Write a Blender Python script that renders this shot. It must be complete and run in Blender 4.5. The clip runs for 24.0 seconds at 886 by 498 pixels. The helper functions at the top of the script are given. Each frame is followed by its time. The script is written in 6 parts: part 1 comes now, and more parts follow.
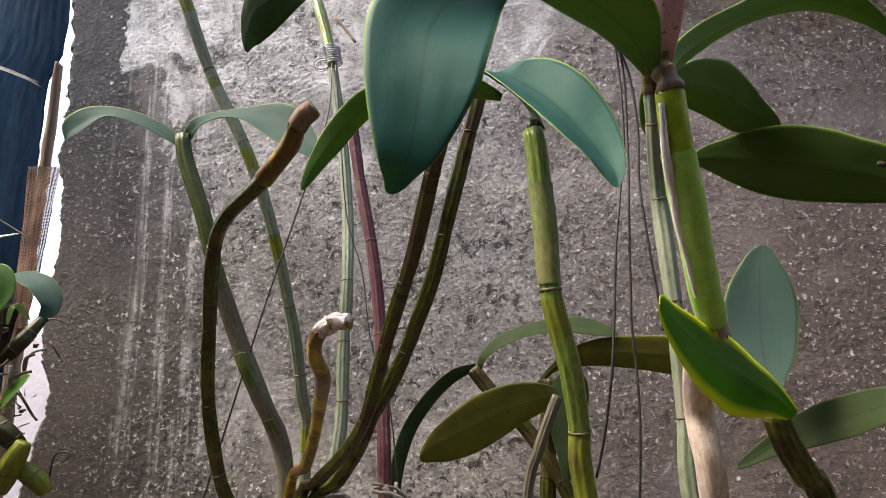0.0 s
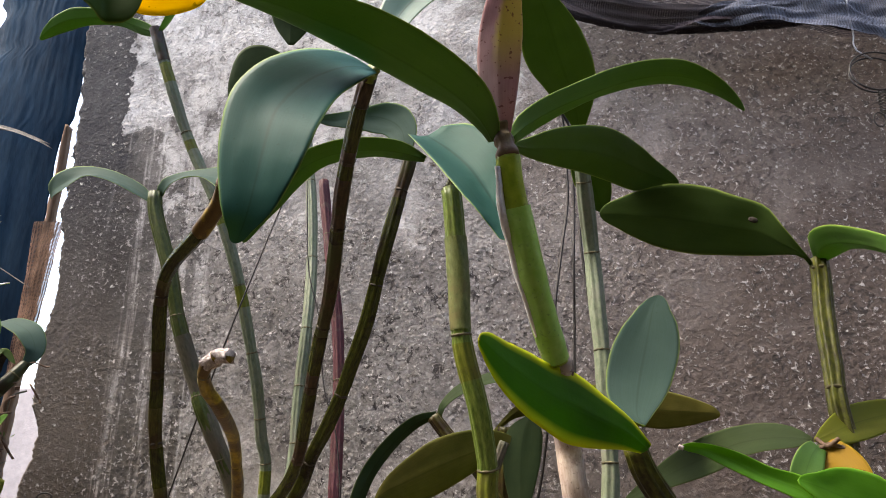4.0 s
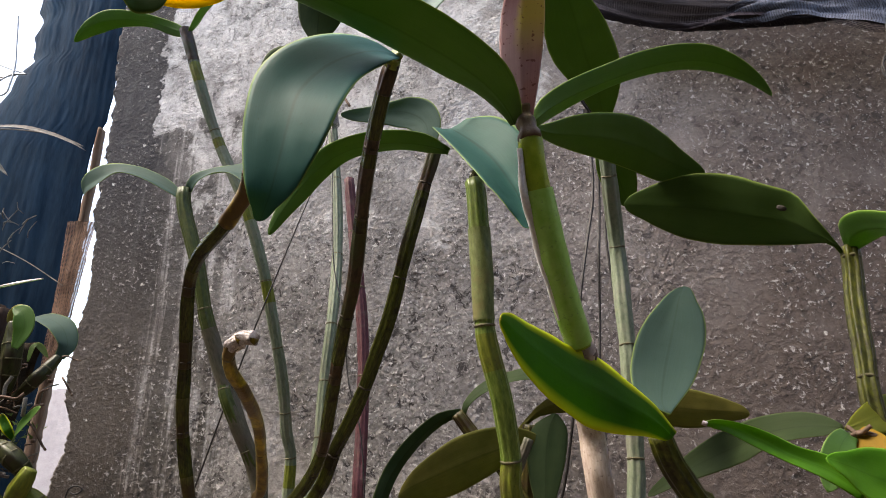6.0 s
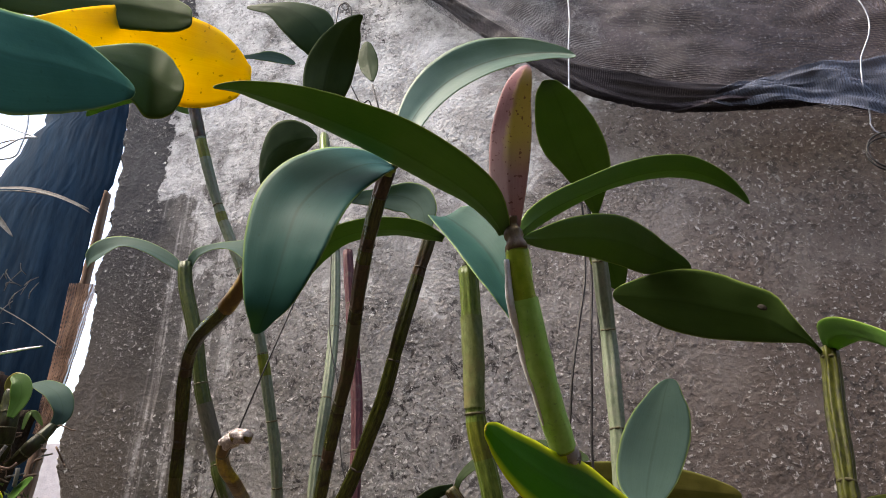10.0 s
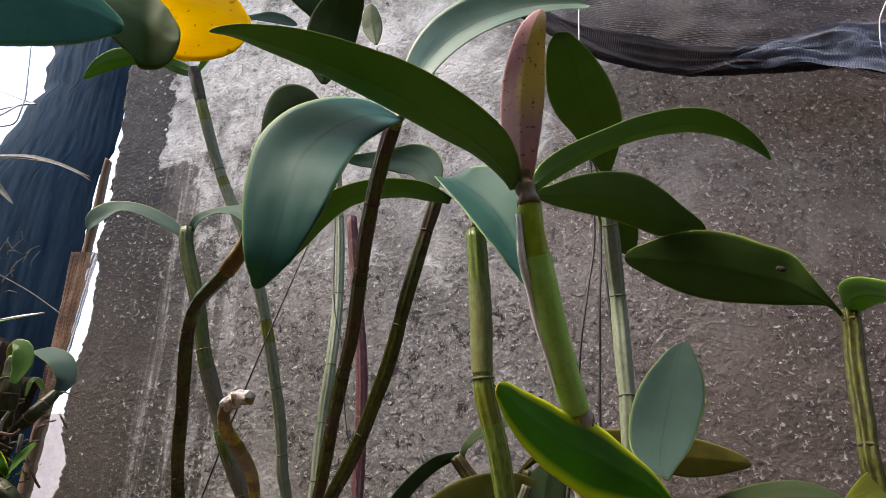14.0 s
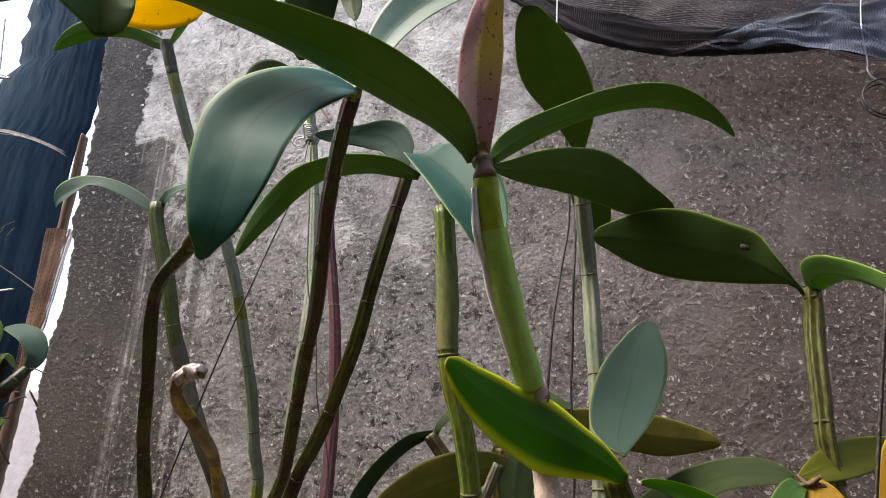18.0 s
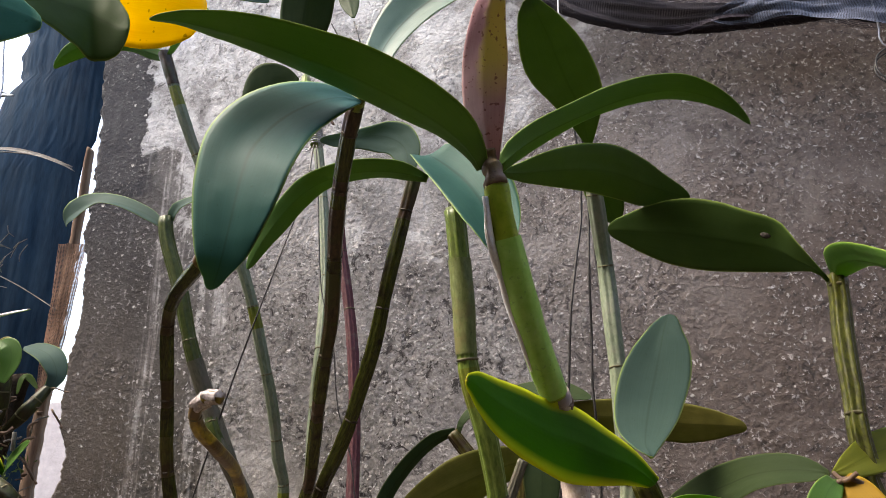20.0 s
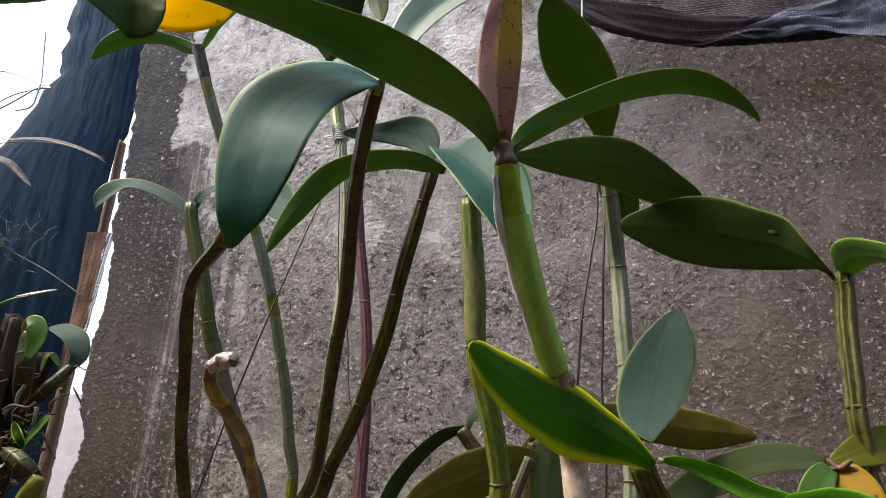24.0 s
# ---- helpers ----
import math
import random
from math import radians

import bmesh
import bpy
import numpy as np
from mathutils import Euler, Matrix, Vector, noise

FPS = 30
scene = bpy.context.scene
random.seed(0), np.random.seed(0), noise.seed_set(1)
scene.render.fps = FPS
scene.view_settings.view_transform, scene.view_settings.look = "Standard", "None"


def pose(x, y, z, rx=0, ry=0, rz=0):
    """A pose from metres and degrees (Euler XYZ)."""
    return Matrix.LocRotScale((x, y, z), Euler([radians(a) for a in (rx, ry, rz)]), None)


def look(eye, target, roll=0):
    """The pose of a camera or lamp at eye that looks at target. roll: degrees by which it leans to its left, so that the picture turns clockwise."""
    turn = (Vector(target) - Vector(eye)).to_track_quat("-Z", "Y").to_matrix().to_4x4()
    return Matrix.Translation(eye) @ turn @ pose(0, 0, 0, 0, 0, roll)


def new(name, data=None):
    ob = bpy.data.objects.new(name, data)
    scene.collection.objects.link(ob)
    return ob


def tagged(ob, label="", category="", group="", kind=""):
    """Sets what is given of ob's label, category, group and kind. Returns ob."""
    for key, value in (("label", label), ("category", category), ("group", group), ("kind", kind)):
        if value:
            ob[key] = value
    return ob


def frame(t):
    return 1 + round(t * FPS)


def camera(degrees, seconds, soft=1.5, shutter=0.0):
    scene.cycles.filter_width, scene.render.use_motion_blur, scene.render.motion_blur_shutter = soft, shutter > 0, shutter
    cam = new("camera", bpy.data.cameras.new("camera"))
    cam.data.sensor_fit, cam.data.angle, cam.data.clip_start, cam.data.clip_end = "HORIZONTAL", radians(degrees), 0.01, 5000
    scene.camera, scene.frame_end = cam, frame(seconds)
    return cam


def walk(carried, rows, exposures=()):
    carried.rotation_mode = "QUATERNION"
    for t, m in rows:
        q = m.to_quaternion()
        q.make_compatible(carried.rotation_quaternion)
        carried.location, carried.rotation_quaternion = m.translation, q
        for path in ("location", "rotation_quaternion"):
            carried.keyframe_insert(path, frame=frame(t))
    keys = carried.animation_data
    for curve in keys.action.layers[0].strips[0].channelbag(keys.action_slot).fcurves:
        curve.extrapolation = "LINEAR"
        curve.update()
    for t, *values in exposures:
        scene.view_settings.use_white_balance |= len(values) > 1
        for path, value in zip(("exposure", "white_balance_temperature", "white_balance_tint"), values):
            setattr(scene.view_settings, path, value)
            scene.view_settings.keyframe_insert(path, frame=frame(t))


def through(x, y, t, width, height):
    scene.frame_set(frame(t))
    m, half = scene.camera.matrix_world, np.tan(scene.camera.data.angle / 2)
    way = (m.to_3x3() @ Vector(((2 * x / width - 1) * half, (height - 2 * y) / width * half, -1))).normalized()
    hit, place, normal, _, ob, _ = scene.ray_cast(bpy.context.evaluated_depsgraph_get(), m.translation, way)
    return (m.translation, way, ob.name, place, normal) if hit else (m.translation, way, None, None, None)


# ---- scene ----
cam = camera(65.5, 24.0, 0.5)
PATH = [
    (0, (0.085, 0.006, 1.364), (-0.082, 1.925, 1.9), -2.6),
    (0.5, (0.124, -0.002, 1.36), (-0.096, 1.846, 2.1), -0.3),
    (1, (0.136, -0.035, 1.355), (-0.033, 1.808, 2.115), -1.4),
    (1.5, (0.151, -0.044, 1.348), (-0.058, 1.816, 2.055), -1.5),
    (2, (0.187, -0.054, 1.356), (-0.108, 1.772, 2.118), -1.9),
    (2.5, (0.182, -0.053, 1.352), (-0.093, 1.798, 2.058), -3.2),
    (4.5, (0.19, -0.028, 1.337), (-0.032, 1.835, 2.029), -1.4),
    (5, (0.195, -0.027, 1.335), (-0.034, 1.834, 2.031), -1.7),
    (5.5, (0.212, -0.017, 1.326), (-0.049, 1.842, 2.015), -2.2),
    (6, (0.19, -0.027, 1.324), (-0.114, 1.816, 2.037), -0.8),
    (6.5, (0.172, -0.036, 1.326), (-0.124, 1.794, 2.077), 1.0),
    (7, (0.184, -0.05, 1.333), (-0.148, 1.743, 2.154), 0.9),
    (7.5, (0.182, -0.051, 1.33), (-0.159, 1.74, 2.151), 1.0),
    (8, (0.176, -0.055, 1.341), (-0.148, 1.729, 2.187), 1.4),
    (8.5, (0.192, -0.043, 1.347), (-0.06, 1.771, 2.149), -1.6),
    (9, (0.207, -0.05, 1.345), (-0.097, 1.735, 2.194), 0.2),
    (9.5, (0.206, -0.057, 1.349), (-0.084, 1.729, 2.201), 0.0),
    (11.5, (0.188, -0.059, 1.348), (-0.13, 1.724, 2.196), 0.5),
    (12, (0.191, -0.068, 1.348), (-0.137, 1.719, 2.185), 0.2),
    (12.5, (0.187, -0.052, 1.338), (-0.156, 1.756, 2.122), 0.8),
    (13, (0.187, -0.05, 1.34), (-0.177, 1.758, 2.113), 0.8),
    (13.5, (0.188, -0.04, 1.34), (-0.16, 1.777, 2.1), 0.5),
    (14, (0.195, -0.036, 1.346), (-0.114, 1.778, 2.128), 0.3),
    (14.5, (0.192, -0.059, 1.356), (-0.135, 1.732, 2.183), 0.9),
    (15, (0.193, -0.065, 1.345), (-0.138, 1.74, 2.14), 2.1),
    (15.5, (0.2, -0.056, 1.345), (-0.119, 1.758, 2.125), 1.4),
    (16, (0.198, -0.049, 1.341), (-0.157, 1.763, 2.108), 1.8),
    (16.5, (0.189, -0.049, 1.342), (-0.161, 1.759, 2.121), 2.2),
    (17, (0.189, -0.054, 1.34), (-0.187, 1.75, 2.118), 2.1),
    (17.5, (0.212, -0.03, 1.341), (-0.076, 1.805, 2.081), 0.8),
    (19.5, (0.218, -0.022, 1.357), (-0.094, 1.814, 2.087), -1.2),
    (20, (0.214, -0.022, 1.361), (-0.104, 1.824, 2.061), -2.4),
    (20.5, (0.218, -0.015, 1.361), (-0.105, 1.834, 2.053), -2.8),
    (21, (0.216, -0.016, 1.353), (-0.115, 1.83, 2.046), -2.1),
    (21.5, (0.189, -0.022, 1.343), (-0.196, 1.812, 2.041), 0.8),
    (22, (0.194, -0.03, 1.342), (-0.194, 1.793, 2.067), 1.5),
    (22.5, (0.199, -0.03, 1.335), (-0.198, 1.779, 2.09), 2.3),
    (23, (0.205, -0.026, 1.341), (-0.156, 1.79, 2.096), 0.8),
    (23.5, (0.222, -0.032, 1.342), (-0.136, 1.784, 2.1), -0.0),
    (24, (0.222, -0.027, 1.333), (-0.154, 1.794, 2.071), 0.6),
]
walk(cam, [(t, look(eye, target, roll)) for t, eye, target, roll in PATH],
     exposures=[(0, 2.64, 7200, 11), (0.8, 2.47, 7200, 11), (4.5, 2.60, 7200, 11), (5.2, 2.60, 7200, 11), (6, 2.44, 7200, 11), (8, 2.38, 7200, 11), (17.5, 2.42, 7200, 11), (19.5, 2.57, 7200, 11), (20.5, 2.57, 7200, 11), (22, 2.34, 7200, 11), (24, 2.38, 7200, 11)])

# ---- world and light ----
world = bpy.data.worlds.new("sky")
scene.world = world
world.use_nodes = True
wn, wl = world.node_tree.nodes, world.node_tree.links
sky = wn.new("ShaderNodeTexSky")
sky.sky_type, sky.sun_disc = "NISHITA", False
sky.sun_elevation, sky.sun_rotation = radians(60), radians(-106)
sky.air_density, sky.dust_density, sky.ozone_density = 1.0, 3.0, 1.0
wl.new(sky.outputs[0], wn["Background"].inputs[0])
wn["Background"].inputs[1].default_value = 0.13

sun = new("sun", bpy.data.lights.new("sun", "SUN"))
sun.data.energy, sun.data.angle, sun.data.color = 1.35, radians(32), (1.0, 0.95, 0.89)
sun.matrix_world = look((-1.2, 0.15, 3.7), (0, 0.5, 1.5))


# ---- materials ----
def mat(name):
    m = bpy.data.materials.new(name)
    m.use_nodes = True
    nt = m.node_tree
    return m, nt.nodes, nt.links, nt.nodes["Principled BSDF"]


def node(nodes, kind, **values):
    n = nodes.new(kind)
    for key, value in values.items():
        n.inputs[key].default_value = value
    return n


def ramp(nodes, links, source, stops):
    r = nodes.new("ShaderNodeValToRGB")
    while len(r.color_ramp.elements) < len(stops):
        r.color_ramp.elements.new(0.5)
    for e, (p, c) in zip(r.color_ramp.elements, stops):
        e.position = p
        e.color = (*c, 1) if len(c) == 3 else (c[0], c[0], c[0], 1)
    links.new(source, r.inputs[0])
    return r.outputs[0]


def mixed(nodes, links, factor, a, b, how="MIX"):
    m = nodes.new("ShaderNodeMix")
    m.data_type, m.blend_type = "RGBA", how
    for slot, value in ((0, factor), (6, a), (7, b)):
        if isinstance(value, (float, int)):
            m.inputs[slot].default_value = value
        elif isinstance(value, tuple):
            m.inputs[slot].default_value = (*value, 1)
        else:
            links.new(value, m.inputs[slot])
    return m.outputs[2]


def coords(nodes, links, kind="Object", scale=(1, 1, 1)):
    c = nodes.new("ShaderNodeTexCoord")
    m = nodes.new("ShaderNodeMapping")
    m.inputs["Scale"].default_value = scale
    links.new(c.outputs[kind], m.inputs[0])
    return m.outputs[0]


def noise_tex(nodes, links, vector, scale, detail=4, rough=0.6, distortion=0.0):
    n = node(nodes, "ShaderNodeTexNoise", Scale=scale, Detail=detail, Roughness=rough, Distortion=distortion)
    links.new(vector, n.inputs["Vector"])
    return n.outputs["Fac"]


def bump(nodes, links, height, bsdf, strength, distance):
    b = node(nodes, "ShaderNodeBump", Strength=strength, Distance=distance)
    links.new(height, b.inputs["Height"])
    links.new(b.outputs[0], bsdf.inputs["Normal"])
    return b


def grainy(name, low, high, scale, roughness=0.85, bump_scale=None, depth=0.002, metal=0.0, stretch=(1, 1, 1), shine=0.3):
    m, n, l, p = mat(name)
    v = coords(n, l, "Object", stretch)
    big, fine = noise_tex(n, l, v, scale, 5), noise_tex(n, l, v, scale * 9, 4)
    c = ramp(n, l, big, [(0.3, low), (0.7, high)])
    c = mixed(n, l, 0.35, c, ramp(n, l, fine, [(0.3, tuple(a * 0.6 for a in low)), (0.75, high)]))
    l.new(c, p.inputs["Base Color"])
    p.inputs["Roughness"].default_value, p.inputs["Metallic"].default_value = roughness, metal
    p.inputs["Specular IOR Level"].default_value = shine
    bump(n, l, noise_tex(n, l, v, bump_scale or scale * 6, 5), p, 0.6, depth)
    return m


def leaf_mat(name, base, tip, gloss, through=0.4, spots=0.0, rim=(0.35, 0.45, 0.08), vein=0.0, glow=None, rim_from=0.472, half=None, burnt=False, rim_share=0.45, shine=0.08):
    """Waxy leaf skin: veins along the blade, blotches, a margin painted pale as if lit, light coming through."""
    m, n, l, p = mat(name)
    uv = n.new("ShaderNodeTexCoord")
    sep = n.new("ShaderNodeSeparateXYZ")
    l.new(uv.outputs["UV"], sep.inputs[0])
    v = coords(n, l, "Object")
    blotch = noise_tex(n, l, v, 28, 4)
    col = ramp(n, l, blotch, [(0.3, base), (0.72, tip)])
    stretch = n.new("ShaderNodeMapping")
    stretch.inputs["Scale"].default_value = (2.0, 34.0, 1)
    l.new(uv.outputs["UV"], stretch.inputs[0])
    veins = noise_tex(n, l, stretch.outputs[0], 1.6, 3)
    col = mixed(n, l, 0.25, col, ramp(n, l, veins, [(0.3, tuple(c * 0.55 for c in base)), (0.7, tip)]))
    speck = noise_tex(n, l, v, 420, 2)
    col = mixed(n, l, ramp(n, l, speck, [(0.66, (0,)), (0.74, (0.4,))]), col, tuple(c * 0.45 for c in base))
    if spots:
        s = noise_tex(n, l, v, 900 if spots > 0 else 150, 1)
        col = mixed(n, l, ramp(n, l, s, [(0.66 - spots, (0,)), (0.70 - spots, (1,))]), col, (0.09, 0.03, 0.02))
    if half:
        wander = n.new("ShaderNodeMath")
        wander.operation = "MULTIPLY_ADD"
        l.new(noise_tex(n, l, v, 70, 4), wander.inputs[0])
        wander.inputs[1].default_value = 0.5
        l.new(sep.outputs["Y"], wander.inputs[2])
        share = mixed(n, l, 1.0, ramp(n, l, wander.outputs[0], [(0.62, (0,)), (0.84, (1,))]), ramp(n, l, sep.outputs["X"], [(0.18, (0,)), (0.35, (1,)), (0.62, (1,)), (0.88, (0,))]), "MULTIPLY")
        col = mixed(n, l, share, col, half)
        s = noise_tex(n, l, v, 330, 1)
        col = mixed(n, l, ramp(n, l, s, [(0.64, (0,)), (0.70, (0.75,))]), col, (0.12, 0.035, 0.03))
    away = n.new("ShaderNodeMath")
    away.operation = "SUBTRACT"
    l.new(sep.outputs["Y"], away.inputs[0])
    away.inputs[1].default_value = 0.5
    side = n.new("ShaderNodeMath")
    side.operation = "ABSOLUTE"
    l.new(away.outputs[0], side.inputs[0])
    # edge of the blade coloured lighter, as where light shows through it
    col = mixed(n, l, ramp(n, l, side.outputs[0], [(rim_from, (0,)), (0.494, (rim_share,))]), col, rim)
    if vein:
        col = mixed(n, l, ramp(n, l, side.outputs[0], [(0.006, (vein,)), (0.03, (0,))]), col, tuple(c * 0.35 for c in base))
    if burnt:
        end = mixed(n, l, 1.0, ramp(n, l, sep.outputs["X"], [(0.90, (0,)), (0.97, (1,))]), ramp(n, l, noise_tex(n, l, v, 110, 3), [(0.4, (0,)), (0.55, (0.9,))]), "MULTIPLY")
        col = mixed(n, l, end, col, (0.30, 0.14, 0.03))
    l.new(col, p.inputs["Base Color"])
    p.inputs["Roughness"].default_value = gloss
    p.inputs["IOR"].default_value = 1.45
    p.inputs["Specular IOR Level"].default_value = shine
    h = noise_tex(n, l, v, 75, 3)
    fine = noise_tex(n, l, v, 620, 2)
    h = mixed(n, l, 0.16, h, fine)
    bump(n, l, h, p, 0.3, 0.0011)
    t = n.new("ShaderNodeBsdfTranslucent")
    if glow:
        l.new(mixed(n, l, 0.6, col, glow), t.inputs[0])
    else:
        l.new(mixed(n, l, 0.6, col, (0.32, 0.48, 0.06)), t.inputs[0])
    mix = n.new("ShaderNodeMixShader")
    mix.inputs[0].default_value = through
    l.new(p.outputs[0], mix.inputs[1])
    l.new(t.outputs[0], mix.inputs[2])
    l.new(mix.outputs[0], n["Material Output"].inputs[0])
    return m


def cane_mat(name, low, high, old, gloss=0.38, aged=0.35, streak=22.0):
    """Skin of a pseudobulb: ribs along its length, withered patches."""
    m, n, l, p = mat(name)
    uv = n.new("ShaderNodeTexCoord")
    mp = n.new("ShaderNodeMapping")
    mp.inputs["Scale"].default_value = (streak, 9.0, 1)
    l.new(uv.outputs["UV"], mp.inputs[0])
    lines = noise_tex(n, l, mp.outputs[0], 1.0, 4)
    col = ramp(n, l, lines, [(0.3, low), (0.68, high)])
    v = coords(n, l, "Object")
    patch = noise_tex(n, l, v, 26, 5, 0.65, 0.6)
    col = mixed(n, l, ramp(n, l, patch, [(0.62 - aged * 0.5, (0,)), (0.74 - aged * 0.4, (0.9,))]), col, old)
    speck = noise_tex(n, l, v, 380, 3)
    col = mixed(n, l, ramp(n, l, speck, [(0.6, (0,)), (0.72, (0.55,))]), col, tuple(c * 0.4 for c in old))
    l.new(col, p.inputs["Base Color"])
    p.inputs["Roughness"].default_value = gloss
    p.inputs["Specular IOR Level"].default_value = 0.22
    p.inputs["Subsurface Weight"].default_value = 0.06
    p.inputs["Subsurface Radius"].default_value = (0.004, 0.006, 0.002)
    bump(n, l, mixed(n, l, 0.3, lines, speck), p, 0.5, 0.0012)
    return m


M = {}
M["leaf_top"] = leaf_mat("leaf_upper_skin", (0.015, 0.077, 0.066), (0.024, 0.095, 0.080), 0.55, 0.15, vein=0.45, shine=0.12)
M["leaf_under"] = leaf_mat("leaf_lower_skin", (0.048, 0.118, 0.022), (0.076, 0.155, 0.031), 0.45, 0.30, vein=0.35, shine=0.2, glow=(0.26, 0.46, 0.08))
M["leaf_dark"] = leaf_mat("leaf_dark_skin", (0.034, 0.064, 0.016), (0.052, 0.090, 0.022), 0.55, 0.24, vein=0.35, shine=0.08, glow=(0.26, 0.42, 0.05))
# shaded copy of the leaf skins, their shade put into the colour
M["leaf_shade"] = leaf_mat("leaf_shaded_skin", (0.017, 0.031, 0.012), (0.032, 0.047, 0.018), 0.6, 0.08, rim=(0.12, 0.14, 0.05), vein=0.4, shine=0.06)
M["leaf_yolive"] = leaf_mat("leaf_yellowing_skin", (0.13, 0.15, 0.018), (0.20, 0.20, 0.025), 0.5, 0.4, rim=(0.3, 0.32, 0.05), vein=0.3)
# darker copy of the upper skin, with one leaf's shade in it
M["leaf_top_shade"] = leaf_mat("leaf_upper_skin_shade", (0.012, 0.050, 0.039), (0.021, 0.068, 0.050), 0.55, 0.10, vein=0.6, shine=0.07)
M["leaf_fresh"] = leaf_mat("leaf_fresh_skin", (0.06, 0.19, 0.012), (0.10, 0.27, 0.016), 0.42, 0.4, rim=(0.3, 0.5, 0.05), vein=0.4, glow=(0.30, 0.70, 0.02))
M["leaf_near"] = leaf_mat("leaf_bluish_skin", (0.03, 0.125, 0.10), (0.042, 0.15, 0.115), 0.6, 0.15, vein=0.3, shine=0.015)
M["leaf_silver"] = leaf_mat("leaf_silver_skin", (0.05, 0.105, 0.082), (0.08, 0.14, 0.11), 0.4, 0.2, vein=0.75, rim=(0.3, 0.36, 0.2), shine=0.16)
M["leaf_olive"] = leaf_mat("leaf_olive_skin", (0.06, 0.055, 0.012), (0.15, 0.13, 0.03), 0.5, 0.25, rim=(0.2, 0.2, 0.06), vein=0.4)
M["leaf_pale"] = leaf_mat("leaf_pale_skin", (0.034, 0.063, 0.053), (0.048, 0.080, 0.066), 0.6, 0.2, vein=0.35, shine=0.04)
M["leaf_yellow"] = leaf_mat("leaf_yellow_skin", (0.80, 0.50, 0.008), (0.90, 0.72, 0.02), 0.45, 0.78, rim=(0.8, 0.55, 0.02), glow=(1.0, 0.74, 0.015), spots=-0.03)
M["leaf_amber"] = leaf_mat("leaf_amber_skin", (0.20, 0.12, 0.010), (0.32, 0.18, 0.013), 0.5, 0.22, rim=(0.4, 0.3, 0.03), glow=(0.6, 0.36, 0.02), spots=-0.03)
# wide yellow rim: the glow of the lit margin is put into its colour
M["leaf_lime"] = leaf_mat("leaf_lime_skin", (0.013, 0.066, 0.004), (0.035, 0.125, 0.007), 0.4, 0.25, rim=(0.80, 0.78, 0.03), vein=0.3, glow=(0.30, 0.70, 0.02), rim_from=0.33, burnt=True, rim_share=0.85)
M["sheath"] = leaf_mat("flower_sheath_skin", (0.30, 0.14, 0.165), (0.46, 0.28, 0.29), 0.5, 0.15, rim=(0.55, 0.36, 0.30), glow=(0.55, 0.32, 0.22), half=(0.60, 0.50, 0.11))
M["cane_green"] = cane_mat("cane_green", (0.055, 0.095, 0.012), (0.16, 0.215, 0.045), (0.12, 0.13, 0.045), 0.35, 0.2)
M["cane_bright"] = cane_mat("cane_bright", (0.22, 0.41, 0.06), (0.32, 0.51, 0.12), (0.30, 0.45, 0.16), 0.3, 0.06, 5.0)
M["cane_fresh"] = cane_mat("cane_fresh", (0.17, 0.25, 0.012), (0.29, 0.36, 0.03), (0.24, 0.28, 0.04), 0.3, 0.06, 6.0)
M["cane_dull"] = cane_mat("cane_dull", (0.026, 0.040, 0.008), (0.07, 0.088, 0.020), (0.07, 0.07, 0.03), 0.42, 0.2, 10.0)
M["cane_yellow"] = cane_mat("cane_yellow", (0.010, 0.012, 0.002), (0.095, 0.10, 0.012), (0.016, 0.012, 0.004), 0.4, 0.25, 14.0)
M["cane_band"] = cane_mat("cane_band", (0.075, 0.095, 0.010), (0.15, 0.165, 0.02), (0.085, 0.08, 0.02), 0.45, 0.2)
M["cane_grey"] = cane_mat("cane_grey", (0.055, 0.053, 0.034), (0.115, 0.108, 0.075), (0.095, 0.08, 0.06), 0.6, 0.3)
M["cane_mossy"] = cane_mat("cane_mossy", (0.012, 0.014, 0.003), (0.058, 0.064, 0.010), (0.014, 0.009, 0.004), 0.26, 0.25, 30.0)
M["cane_olive"] = cane_mat("cane_olive", (0.022, 0.021, 0.005), (0.085, 0.075, 0.014), (0.03, 0.017, 0.007), 0.35, 0.4)
M["cane_brown"] = cane_mat("cane_brown", (0.007, 0.0045, 0.003), (0.062, 0.036, 0.017), (0.03, 0.034, 0.007), 0.3, 0.3, 11.0)
M["cane_pale"] = cane_mat("cane_pale", (0.09, 0.115, 0.07), (0.17, 0.195, 0.13), (0.16, 0.165, 0.12), 0.55, 0.25, 12.0)
M["cane_husk"] = cane_mat("cane_husk", (0.085, 0.105, 0.03), (0.165, 0.19, 0.07), (0.14, 0.13, 0.05), 0.5, 0.25, 14.0)
M["cane_neck"] = cane_mat("cane_neck", (0.085, 0.055, 0.028), (0.17, 0.125, 0.06), (0.10, 0.05, 0.03), 0.5, 0.2, 6.0)
M["cane_purple"] = cane_mat("cane_purple", (0.05, 0.011, 0.016), (0.105, 0.034, 0.038), (0.11, 0.075, 0.065), 0.65, 0.2)
M["cane_gold"] = cane_mat("cane_gold", (0.13, 0.095, 0.008), (0.38, 0.27, 0.018), (0.06, 0.03, 0.010), 0.33, 0.5, 5.0)
M["papery"] = cane_mat("papery_sheath", (0.30, 0.225, 0.18), (0.50, 0.42, 0.36), (0.15, 0.085, 0.055), 0.75, 0.12)
M["ring"] = grainy("node_scar", (0.035, 0.03, 0.014), (0.13, 0.115, 0.055), 60, 0.7)
M["ring_dark"] = grainy("dark_node_scar", (0.010, 0.007, 0.004), (0.04, 0.028, 0.014), 60, 0.7)
